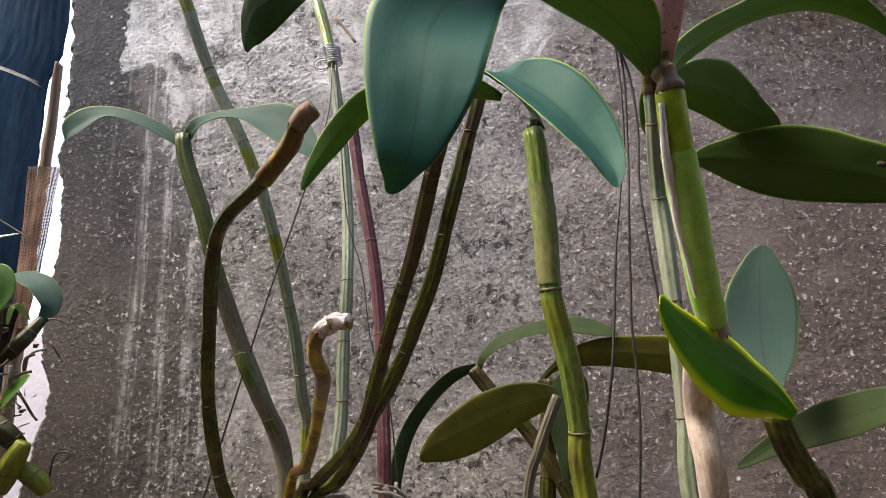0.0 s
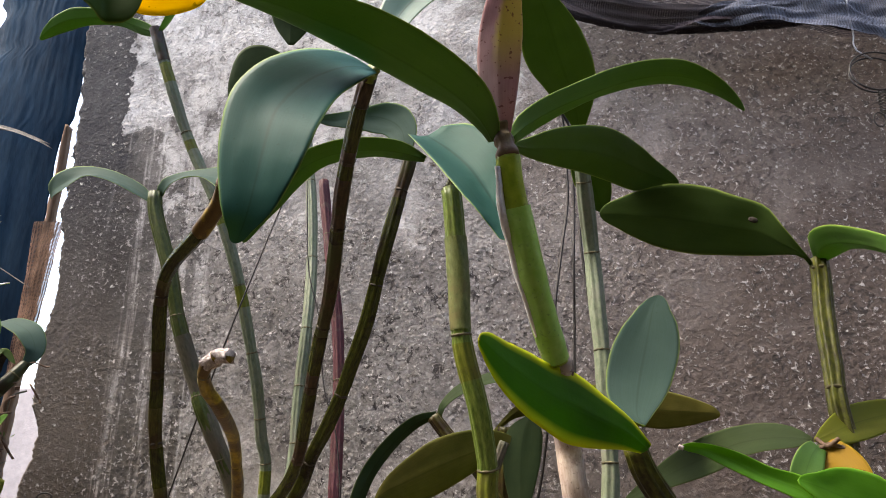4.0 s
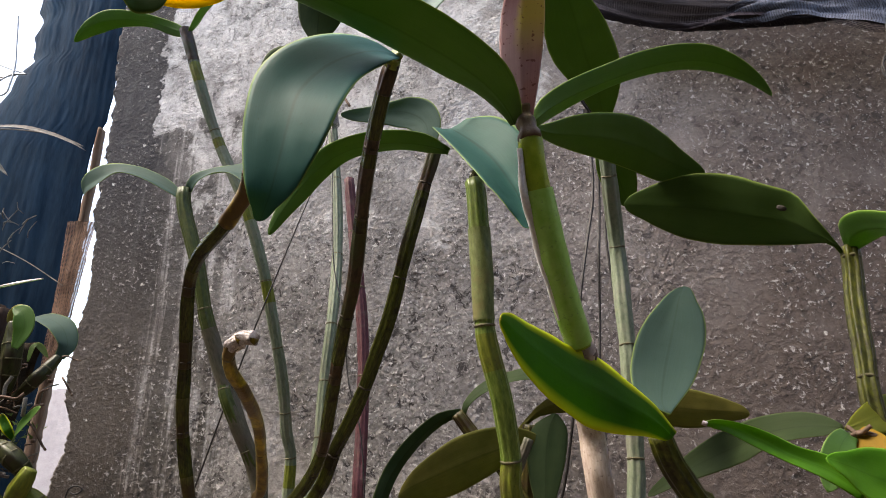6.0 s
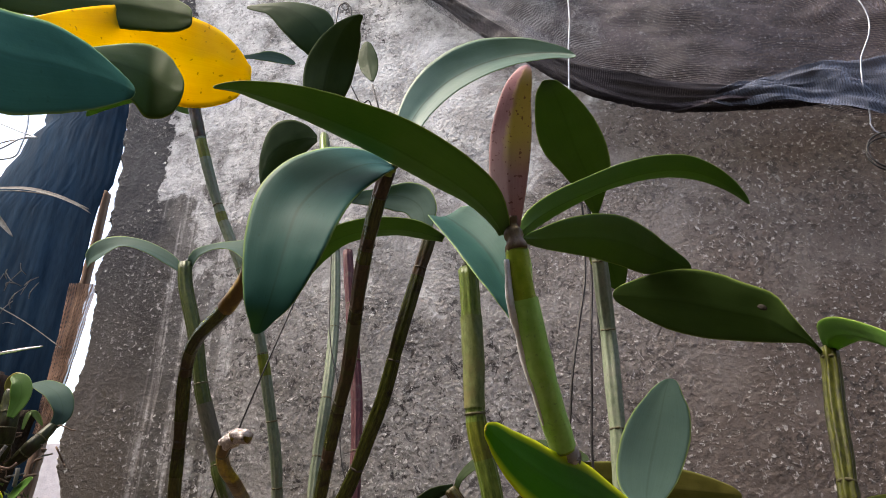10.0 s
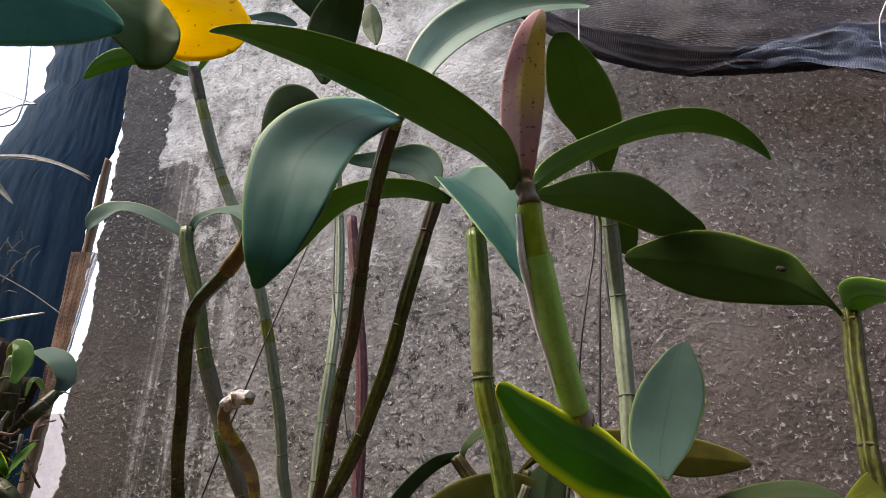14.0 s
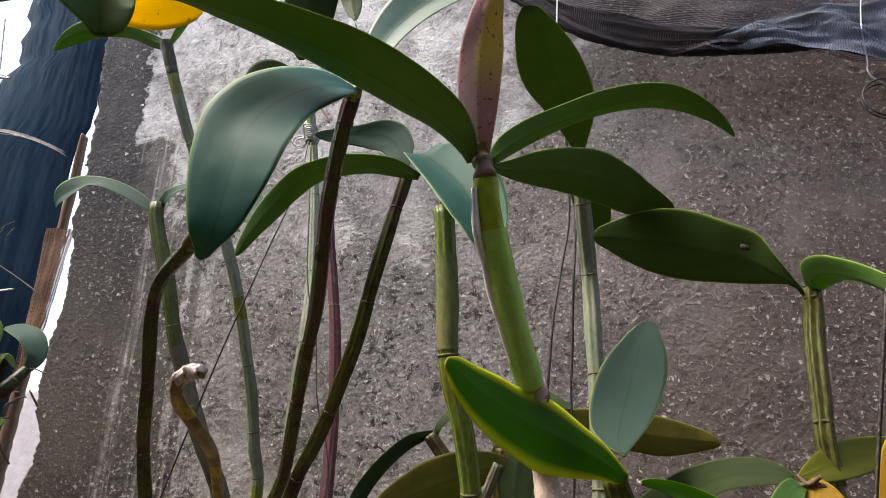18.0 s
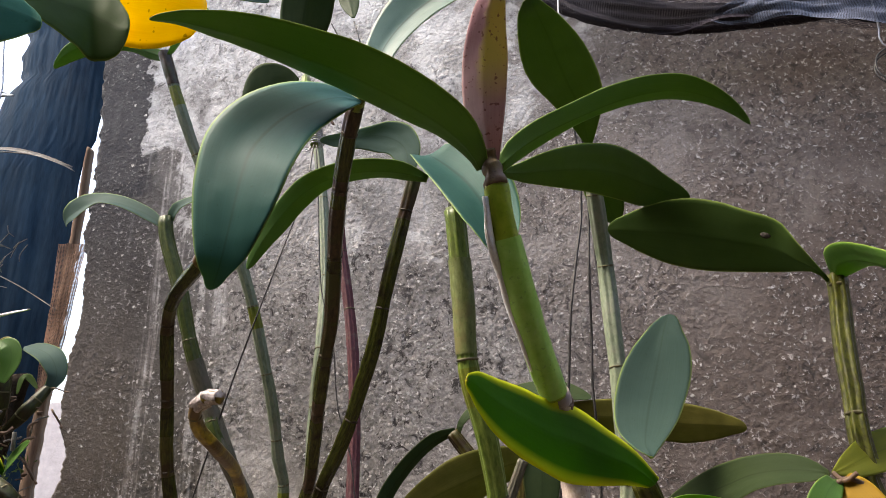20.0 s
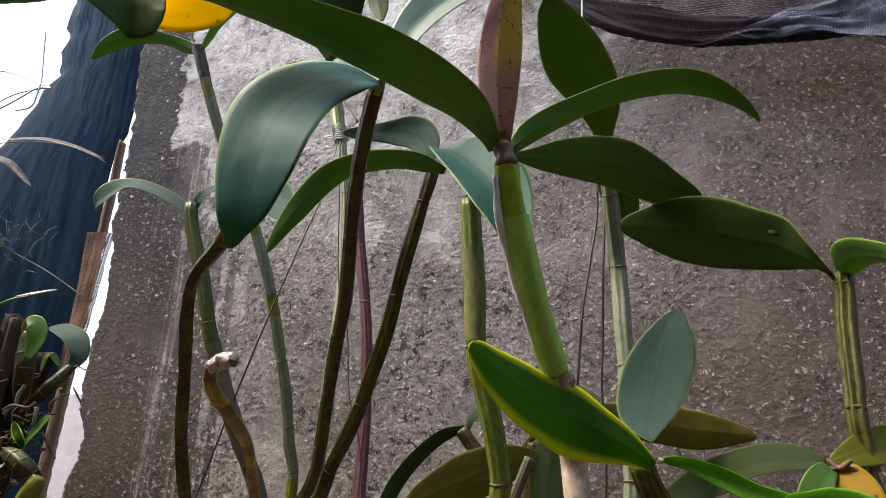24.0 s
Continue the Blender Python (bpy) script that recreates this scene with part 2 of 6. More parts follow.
M["dry"] = grainy("dry_tissue", (0.03, 0.012, 0.012), (0.66, 0.56, 0.53), 130, 0.25, shine=0.7)
M["root"] = grainy("root_skin", (0.07, 0.064, 0.052), (0.23, 0.215, 0.185), 90, 0.8)
M["bark"] = grainy("bark_wood", (0.055, 0.035, 0.025), (0.20, 0.13, 0.09), 25, 0.9, 90, 0.004, stretch=(1, 1, 0.15))
# blue in the wood colour stands in for the haze over the post
M["post"] = grainy("post_wood_haze", (0.004, 0.012, 0.024), (0.020, 0.046, 0.078), 14, 0.85, 70, 0.0016, stretch=(1, 1, 0.2), shine=0.05)
M["stake"] = grainy("tan_wood", (0.055, 0.030, 0.018), (0.30, 0.19, 0.12), 25, 0.85, 90, 0.004, stretch=(1, 1, 0.15))
M["slab"] = grainy("bark_slab_wood", (0.016, 0.010, 0.008), (0.068, 0.042, 0.031), 30, 0.95, 110, 0.004, stretch=(1, 1, 0.12))
M["bulb_olive"] = cane_mat("bulb_olive", (0.010, 0.014, 0.004), (0.044, 0.050, 0.011), (0.025, 0.017, 0.008), 0.45, 0.35, 14)
M["litter"] = grainy("leaf_litter", (0.010, 0.008, 0.006), (0.05, 0.038, 0.026), 60, 0.95, 150, 0.006, shine=0.1)
M["wire"] = grainy("dark_wire", (0.02, 0.018, 0.018), (0.06, 0.055, 0.05), 80, 0.45, metal=0.7)
M["tin"] = grainy("grey_wire", (0.20, 0.20, 0.21), (0.42, 0.42, 0.43), 80, 0.4, metal=0.8)
M["string"] = grainy("white_string", (0.5, 0.5, 0.5), (0.75, 0.75, 0.74), 120, 0.7)
M["board"] = grainy("bench_wood", (0.05, 0.04, 0.028), (0.12, 0.09, 0.06), 8, 0.85, 60, 0.003, stretch=(0.1, 1, 1))
M["soil"] = grainy("yard_soil", (0.06, 0.05, 0.035), (0.13, 0.11, 0.08), 3, 0.95, 40, 0.01)
M["blocker"] = grainy("dark_blocker", (0.04, 0.035, 0.03), (0.10, 0.09, 0.08), 5, 0.9, 40, 0.004)
M["plain_wall"] = grainy("grey_plaster", (0.12, 0.115, 0.11), (0.20, 0.19, 0.185), 4, 0.95, 60, 0.004)
M["lilac"] = grainy("lilac_plaster", (0.12, 0.115, 0.13), (0.18, 0.172, 0.19), 4, 0.9, 60, 0.003)
M["lime"] = grainy("lime_and_lit_edge", (0.55, 0.52, 0.50), (0.82, 0.80, 0.78), 60, 0.9, 150, 0.003)
M["moss"] = grainy("moss", (0.05, 0.09, 0.02), (0.16, 0.22, 0.05), 60, 0.9, 200, 0.004)


def wall_mat():
    """Old rough-cast cement: crumbs and pits, lime crust, dark algae streaks, brown towards the right and the low left.
    """
    m, n, l, p = mat("weathered_cement")
    v = coords(n, l, "Object")
    sep = n.new("ShaderNodeSeparateXYZ")
    l.new(v, sep.inputs[0])
    X, Z = sep.outputs["X"], sep.outputs["Z"]
    MUL = "MULTIPLY"
    big = noise_tex(n, l, v, 2.6, 6, 0.62, 0.5)
    mid = noise_tex(n, l, v, 17, 6, 0.7, 0.5)
    fine = noise_tex(n, l, v, 210, 4, 0.75)
    col = ramp(n, l, big, [(0.34, (0.25, 0.232, 0.22)), (0.5, (0.365, 0.343, 0.325)), (0.64, (0.475, 0.452, 0.43))])
    col = mixed(n, l, 0.75, col, ramp(n, l, mid, [(0.34, (0.5,)), (0.5, (0.9,)), (0.62, (1.0,))]), MUL)
    col = mixed(n, l, 0.9, col, ramp(n, l, fine, [(0.36, (0.68,)), (0.5, (0.97,)), (0.62, (1.12,))]), MUL)
    # how crumbly each stretch is
    loose = ramp(n, l, noise_tex(n, l, v, 4.0, 5, 0.6), [(0.40, (0.12,)), (0.54, (1.0,))])
    loose = mixed(n, l, 1.0, loose, ramp(n, l, maprange(n, l, X, -0.75, 0.65), [(0.03, (0.25,)), (0.10, (0.55,)), (0.22, (0.85,)), (0.32, (1.0,)), (0.52, (1.0,)), (0.66, (0.8,)), (0.9, (0.7,))]), MUL)
    crumb = noise_tex(n, l, v, 120, 5, 0.72, 0.4)
    pit = noise_tex(n, l, v, 62, 5, 0.70, 0.6)
    shake = node(n, "ShaderNodeTexNoise", Scale=160.0, Detail=4.0, Roughness=0.7)
    l.new(v, shake.inputs["Vector"])
    moved = n.new("ShaderNodeVectorMath")
    moved.operation = "MULTIPLY_ADD"
    l.new(shake.outputs["Color"], moved.inputs[0])
    moved.inputs[1].default_value = (0.014, 0.014, 0.014)
    l.new(v, moved.inputs[2])
    tones = []
    for size in (210.0, 70.0):
        chip = node(n, "ShaderNodeTexVoronoi", Scale=size)
        l.new(moved.outputs[0], chip.inputs["Vector"])
        parts = n.new("ShaderNodeSeparateColor")
        l.new(chip.outputs["Color"], parts.inputs[0])
        tones.append(parts.outputs[0])
    grain_tone, chip_tone = tones
    # browner towards the right and the low left, darkest at the low right
    brown_right = mixed(n, l, 1.0, ramp(n, l, noise_tex(n, l, v, 2.0, 5, 0.6), [(0.36, (0.45,)), (0.56, (0.95,))]), ramp(n, l, maprange(n, l, X, -0.1, 0.5), [(0.0, (0.1,)), (1.0, (1,))]), MUL)
    col = mixed(n, l, brown_right, col, (0.14, 0.106, 0.09))
    dark_low_right = mixed(n, l, 1.0, ramp(n, l, maprange(n, l, X, 0.02, 0.5), [(0.0, (0,)), (1.0, (0.85,))]), ramp(n, l, maprange(n, l, Z, 1.25, 2.05), [(0.3, (1,)), (1.0, (0.1,))]), MUL)
    dark_low_right = mixed(n, l, 1.0, dark_low_right, ramp(n, l, big, [(0.35, (1,)), (0.65, (0.6,))]), MUL)
    col = mixed(n, l, dark_low_right, col, (0.085, 0.068, 0.059))
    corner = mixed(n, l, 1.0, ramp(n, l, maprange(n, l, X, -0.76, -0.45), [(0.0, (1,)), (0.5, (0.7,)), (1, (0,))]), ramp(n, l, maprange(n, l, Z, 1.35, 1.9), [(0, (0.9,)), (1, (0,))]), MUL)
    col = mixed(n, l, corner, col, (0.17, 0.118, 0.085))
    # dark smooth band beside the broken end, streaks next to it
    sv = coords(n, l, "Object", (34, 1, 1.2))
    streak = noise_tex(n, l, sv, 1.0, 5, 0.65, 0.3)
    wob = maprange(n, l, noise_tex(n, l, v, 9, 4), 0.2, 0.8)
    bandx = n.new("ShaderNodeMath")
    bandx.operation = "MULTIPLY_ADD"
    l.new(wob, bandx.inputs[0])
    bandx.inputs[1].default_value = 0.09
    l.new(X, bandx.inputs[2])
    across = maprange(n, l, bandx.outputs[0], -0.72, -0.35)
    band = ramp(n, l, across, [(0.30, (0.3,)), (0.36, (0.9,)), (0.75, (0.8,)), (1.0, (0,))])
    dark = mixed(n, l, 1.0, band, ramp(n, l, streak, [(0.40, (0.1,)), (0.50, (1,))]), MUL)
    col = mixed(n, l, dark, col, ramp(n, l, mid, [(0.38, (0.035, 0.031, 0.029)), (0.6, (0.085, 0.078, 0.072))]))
    # moss blotches at the low left, with shade mixed into their colour
    moss_shade = mixed(n, l, 1.0, ramp(n, l, maprange(n, l, X, -0.66, -0.05), [(0.0, (0.1,)), (0.35, (0.85,)), (0.75, (0.6,)), (1, (0,))]), ramp(n, l, maprange(n, l, Z, 1.30, 1.80), [(0, (1,)), (0.45, (0.8,)), (1, (0,))]), MUL)
    moss_shade = mixed(n, l, 1.0, moss_shade, ramp(n, l, noise_tex(n, l, v, 7, 5, 0.65, 0.3), [(0.38, (0.2,)), (0.6, (1,))]), MUL)
    col = mixed(n, l, moss_shade, col, (0.085, 0.074, 0.056))
    runs = ramp(n, l, maprange(n, l, X, -0.72, -0.30), [(0.0, (0,)), (0.2, (1,)), (0.6, (0.8,)), (1.0, (0,))])
    white = mixed(n, l, 1.0, runs, ramp(n, l, streak, [(0.34, (1,)), (0.46, (0,))]), MUL)
    white = mixed(n, l, 1.0, white, ramp(n, l, mid, [(0.42, (0,)), (0.52, (0.85,))]), MUL)
    col = mixed(n, l, white, col, (0.52, 0.50, 0.49))
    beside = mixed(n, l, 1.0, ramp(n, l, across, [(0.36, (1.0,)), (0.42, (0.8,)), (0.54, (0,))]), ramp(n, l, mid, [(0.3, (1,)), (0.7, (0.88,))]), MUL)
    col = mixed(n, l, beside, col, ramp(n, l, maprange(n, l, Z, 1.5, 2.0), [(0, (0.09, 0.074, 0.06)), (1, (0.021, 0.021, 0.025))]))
    # lime crust high up at the left, flaked off in places
    up = ramp(n, l, maprange(n, l, Z, 1.70, 2.20), [(0, (0,)), (1, (1,))])
    xl = ramp(n, l, maprange(n, l, bandx.outputs[0], -0.75, 0.45), [(0.125, (0,)), (0.14, (1,)), (0.45, (0.85,)), (0.8, (0.75,)), (1.0, (0.1,))])
    flake = n.new("ShaderNodeMath")
    flake.operation = "MULTIPLY"
    l.new(up, flake.inputs[0])
    l.new(xl, flake.inputs[1])
    cover = n.new("ShaderNodeMath")
    cover.operation = "MULTIPLY_ADD"
    l.new(flake.outputs[0], cover.inputs[0])
    cover.inputs[1].default_value = 0.30
    l.new(noise_tex(n, l, v, 8.5, 8, 0.72, 0.5), cover.inputs[2])
    bloom = ramp(n, l, cover.outputs[0], [(0.66, (0,)), (0.70, (0.6,)), (0.80, (0.85,))])
    col = mixed(n, l, bloom, col, ramp(n, l, mid, [(0.36, (0.26, 0.245, 0.235)), (0.48, (0.46, 0.44, 0.425)), (0.6, (0.60, 0.58, 0.56))]))
    loose = mixed(n, l, mixed(n, l, 1.0, bloom, (0.7, 0.7, 0.7), MUL), loose, (0.3, 0.3, 0.3))
    # sand grains, pits and chipped lime over all of it
    col = mixed(n, l, mixed(n, l, 1.0, loose, (0.85, 0.85, 0.85), MUL), col, mixed(n, l, 1.0, col, ramp(n, l, grain_tone, [(0.0, (0.6,)), (0.3, (0.88,)), (0.7, (1.0,)), (1.0, (1.3,))]), MUL))
    col = mixed(n, l, mixed(n, l, 1.0, loose, ramp(n, l, pit, [(0.39, (1.0,)), (0.42, (0.75,)), (0.445, (0,))]), MUL), col, (0.055, 0.048, 0.047))
    col = mixed(n, l, mixed(n, l, 1.0, loose, ramp(n, l, crumb, [(0.57, (0,)), (0.62, (0.95,))]), MUL), col, (0.60, 0.565, 0.54))
    picked = mixed(n, l, 1.0, ramp(n, l, chip_tone, [(0.93, (0,)), (0.95, (1,))]), ramp(n, l, chip.outputs["Distance"], [(0.12, (0.8,)), (0.26, (0,))]), MUL)
    col = mixed(n, l, picked, col, (0.62, 0.59, 0.55))
    l.new(col, p.inputs["Base Color"])
    p.inputs["Roughness"].default_value = 0.9
    p.inputs["Specular IOR Level"].default_value = 0.25
    raised = ramp(n, l, crumb, [(0.47, (0,)), (0.55, (0.55,)), (0.66, (1,))])
    sunk = ramp(n, l, pit, [(0.36, (0,)), (0.46, (1,))])
    h = mixed(n, l, 1.0, mixed(n, l, 0.5, raised, sunk), mixed(n, l, 1.0, loose, (0.9, 0.9, 0.9), MUL), MUL)
    h = mixed(n, l, 0.22, h, fine)
    h = mixed(n, l, 0.2, h, mid)
    bump(n, l, h, p, 1.0, 0.009)
    return m


def maprange(n, l, source, low, high):
    r = n.new("ShaderNodeMapRange")
    r.inputs[1].default_value, r.inputs[2].default_value = low, high
    l.new(source, r.inputs[0])
    return r.outputs[0]


def net_mat(name, colour, open_share, scale, thread=0.15):
    """Knitted shade net: rows of threads with gaps between them."""
    m, n, l, p = mat(name)
    uv = n.new("ShaderNodeTexCoord")
    mp = n.new("ShaderNodeMapping")
    mp.inputs["Scale"].default_value = (scale, scale, 1)
    l.new(uv.outputs["UV"], mp.inputs[0])
    gaps = []
    for axis, fr in (("X", 1.0), ("Y", 0.55)):
        w = node(n, "ShaderNodeTexWave", Scale=fr, Distortion=0.5, Detail=1.0)
        w.bands_direction = axis
        l.new(mp.outputs[0], w.inputs[0])
        gaps.append(w.outputs["Fac"])
    cell = mixed(n, l, 1.0, gaps[0], gaps[1], "MULTIPLY")
    hole = ramp(n, l, cell, [(thread, (0,)), (thread * 2.2, (open_share,))])
    v = coords(n, l, "Object")
    col = ramp(n, l, noise_tex(n, l, v, 9, 4), [(0.35, tuple(c * 0.6 for c in colour)), (0.7, tuple(c * 1.5 for c in colour))])
    l.new(col, p.inputs["Base Color"])
    p.inputs["Roughness"].default_value = 0.6
    p.inputs["Specular IOR Level"].default_value = 0.15
    tr = n.new("ShaderNodeBsdfTransparent")
    mix = n.new("ShaderNodeMixShader")
    l.new(hole, mix.inputs[0])
    l.new(p.outputs[0], mix.inputs[1])
    l.new(tr.outputs[0], mix.inputs[2])
    l.new(mix.outputs[0], n["Material Output"].inputs[0])
    return m


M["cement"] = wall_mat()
M["net"] = net_mat("shade_net", (0.036, 0.028, 0.034), 0.98, 170, 0.085)
M["net_thick"] = net_mat("shade_net_doubled", (0.016, 0.012, 0.014), 0.3, 75)
M["net_blue"] = net_mat("shade_net_blue", (0.085, 0.093, 0.12), 0.5, 130)
M["net_red"] = net_mat("red_net", (0.15, 0.085, 0.055), 0.3, 110)

# ---- builders ----
POS = {}


def thing(name, place, label, category, group="", kind=""):
    ob = new(name)
    ob.empty_display_size = 0.02
    ob.location = place
    POS[ob] = Vector(place)
    return tagged(ob, label, category, group, kind)


def part(name, bm, material, parent=None, label="", smooth=True):
    """Links a bmesh, whose vertices are in world places, as one mesh under a thing or a part."""
    mid = Vector()
    for v in bm.verts:
        mid += v.co
    mid /= max(1, len(bm.verts))
    bmesh.ops.translate(bm, verts=bm.verts, vec=-mid)
    me = bpy.data.meshes.new(name)
    if smooth:
        for f in bm.faces:
            f.smooth = True
    bm.to_mesh(me)
    bm.free()
    for m in (material if isinstance(material, (list, tuple)) else [material]):
        me.materials.append(m)
    ob = new(name, me)
    POS[ob] = mid
    if parent:
        ob.parent = parent
        ob.location = mid - POS[parent]
    else:
        ob.location = mid
    return tagged(ob, label)


def spline(points, count):
    """Catmull-Rom through the points, evenly spaced."""
    p = [Vector(q) for q in points]
    if len(p) == 2:
        p = [p[0], p[0].lerp(p[1], 0.5), p[1]]
    q = [2 * p[0] - p[1]] + p + [2 * p[-1] - p[-2]]
    fine = []
    for i in range(1, len(q) - 2):
        for k in range(24):
            t = k / 24
            a, b, c, d = q[i - 1], q[i], q[i + 1], q[i + 2]
            fine.append(0.5 * (2 * b + (c - a) * t + (2 * a - 5 * b + 4 * c - d) * t * t + (3 * b - a - 3 * c + d) * t ** 3))
    fine.append(p[-1])
    run = [0.0]
    for a, b in zip(fine, fine[1:]):
        run.append(run[-1] + (b - a).length)
    out, j = [], 0
    for k in range(count):
        want = run[-1] * k / (count - 1)
        while j < len(run) - 2 and run[j + 1] < want:
            j += 1
        s = (want - run[j]) / max(1e-9, run[j + 1] - run[j])
        out.append(fine[j].lerp(fine[j + 1], min(1, max(0, s))))
    return out, run[-1]


def frames_of(line):
    """Tangent and two side vectors along a line, carried without twist."""
    out, side = [], None
    for i, p in enumerate(line):
        t = (line[min(i + 1, len(line) - 1)] - line[max(i - 1, 0)]).normalized()
        if side is None:
            side = t.cross(Vector((0.3, 1, 0.1))).normalized()
        side = (side - t * side.dot(t)).normalized()
        out.append((t, side, t.cross(side)))
    return out


def tube_bm(points, radius, around=12, steps=24, ribs=0, rib_depth=0.0, caps=True, wobble=0.0, seed=0):
    """A round body along a line. radius: a number, or a function of the share of its length."""
    line, length = spline(points, steps)
    fr = frames_of(line)
    bm = bmesh.new()
    uv = bm.loops.layers.uv.new("UVMap")
    rings = []
    for i, (p, (t, a, b)) in enumerate(zip(line, fr)):
        u = i / (steps - 1)
        r = radius(u) if callable(radius) else radius
        ring = []
        for k in range(around):
            th = 2 * math.pi * k / around
            rr = r * (1 + rib_depth * math.cos(ribs * th + seed))
            if wobble:
                rr *= 1 + wobble * noise.noise(Vector((math.cos(th) * 2, math.sin(th) * 2, u * length * 60 + seed)))
            ring.append(bm.verts.new(p + a * (math.cos(th) * rr) + b * (math.sin(th) * rr)))
        rings.append(ring)
    for i in range(steps - 1):
        for k in range(around):
            f = bm.faces.new((rings[i][k], rings[i][(k + 1) % around], rings[i + 1][(k + 1) % around], rings[i + 1][k]))
            for loop, (du, dv) in zip(f.loops, ((0, 0), (1, 0), (1, 1), (0, 1))):
                loop[uv].uv = ((k + du) / around, (i + dv) / (steps - 1) * length * 10)
    if caps:
        bm.faces.index_update()
        for ring, flip in ((rings[0], True), (rings[-1], False)):
            f = bm.faces.new(list(reversed(ring)) if flip else ring)
            for loop in f.loops:
                loop[uv].uv = (0.5, 0)
    return bm, line, fr


def cane(plant, points, width, material, nodes=(), sheath=(), ribs=9, rib_depth=0.075, taper=(1.0, 1.0), label="", bulge=0.10, ring=None, seed=0, alt=0.2):
    """A jointed pseudobulb, from its top to its base. nodes: shares of its length at which a joint sits;
    sheath: (from, to, material) stretches wrapped in old sheath."""
    track = spline(points, 200)[0]
    nodes = sorted(k if isinstance(k, float) else min(range(200), key=lambda i: (track[i] - Vector(k)).length) / 199 for k in nodes)
    marks = [0.0, *nodes, 1.0]

    def radius(u):
        r = width / 2 * (taper[0] + (taper[1] - taper[0]) * u)
        for a, b in zip(marks, marks[1:]):
            if a <= u <= b:
                s = (u - a) / max(1e-6, b - a)
                r *= (1 - bulge * 0.5 + bulge * math.sin(math.pi * s) ** 0.7) * (1.03 - 0.06 * s)
        return r

    steps = 64
    bm, line, fr = tube_bm(points, radius, 40, steps, ribs, rib_depth, True, 0.05, seed)
    other = {"cane_pale": "cane_band", "cane_green": "cane_band", "cane_brown": "cane_mossy", "cane_olive": "cane_mossy"}.get(material, material)
    bm.faces.ensure_lookup_table()
    bm.faces.index_update()
    for f in bm.faces[:40 * (steps - 1)]:
        u = (f.index // 40) / (steps - 1) if f.index >= 0 else 0
        for a, b in zip(marks, marks[1:]):
            if a > 0 and a <= u < a + (b - a) * alt * (0.2 + 1.5 * abs(math.sin(seed * 3.1 + a * 37))):
                f.material_index = 1
    body = part("pseudobulb", bm, [M[material], M[other]], plant, label)

    def at(u):
        x = u * (steps - 1)
        i = min(steps - 2, int(x))
        return line[i].lerp(line[i + 1], x - i), fr[i][0]

    for u in nodes:
        p, t = at(u)
        r = radius(u)
        rb, _, _ = tube_bm([p - t * 0.0014, p - t * 0.0005, p + t * 0.0005, p + t * 0.0014], lambda s: r * (1.04 + 0.15 * math.sin(math.pi * s)), 18, 6)
        part("node_ring", rb, M[ring or ("ring_dark" if material in ("cane_brown", "cane_olive") else "ring")], body)
    for a, b, kind in sheath:
        cut = [at(a + (b - a) * k / 7)[0] for k in range(8)]
        sb, _, _ = tube_bm(cut, lambda s: radius(a + (b - a) * s) * (1.15 + 0.03 * math.sin(9 * s + seed)), 20, 22, 7, 0.03, kind == "dry", 0.45 if kind == "dry" else 0.08, seed + 3)
        part("sheath", sb, M[kind], body, "thin dry papery sheath" if kind == "papery" else "")
    return body


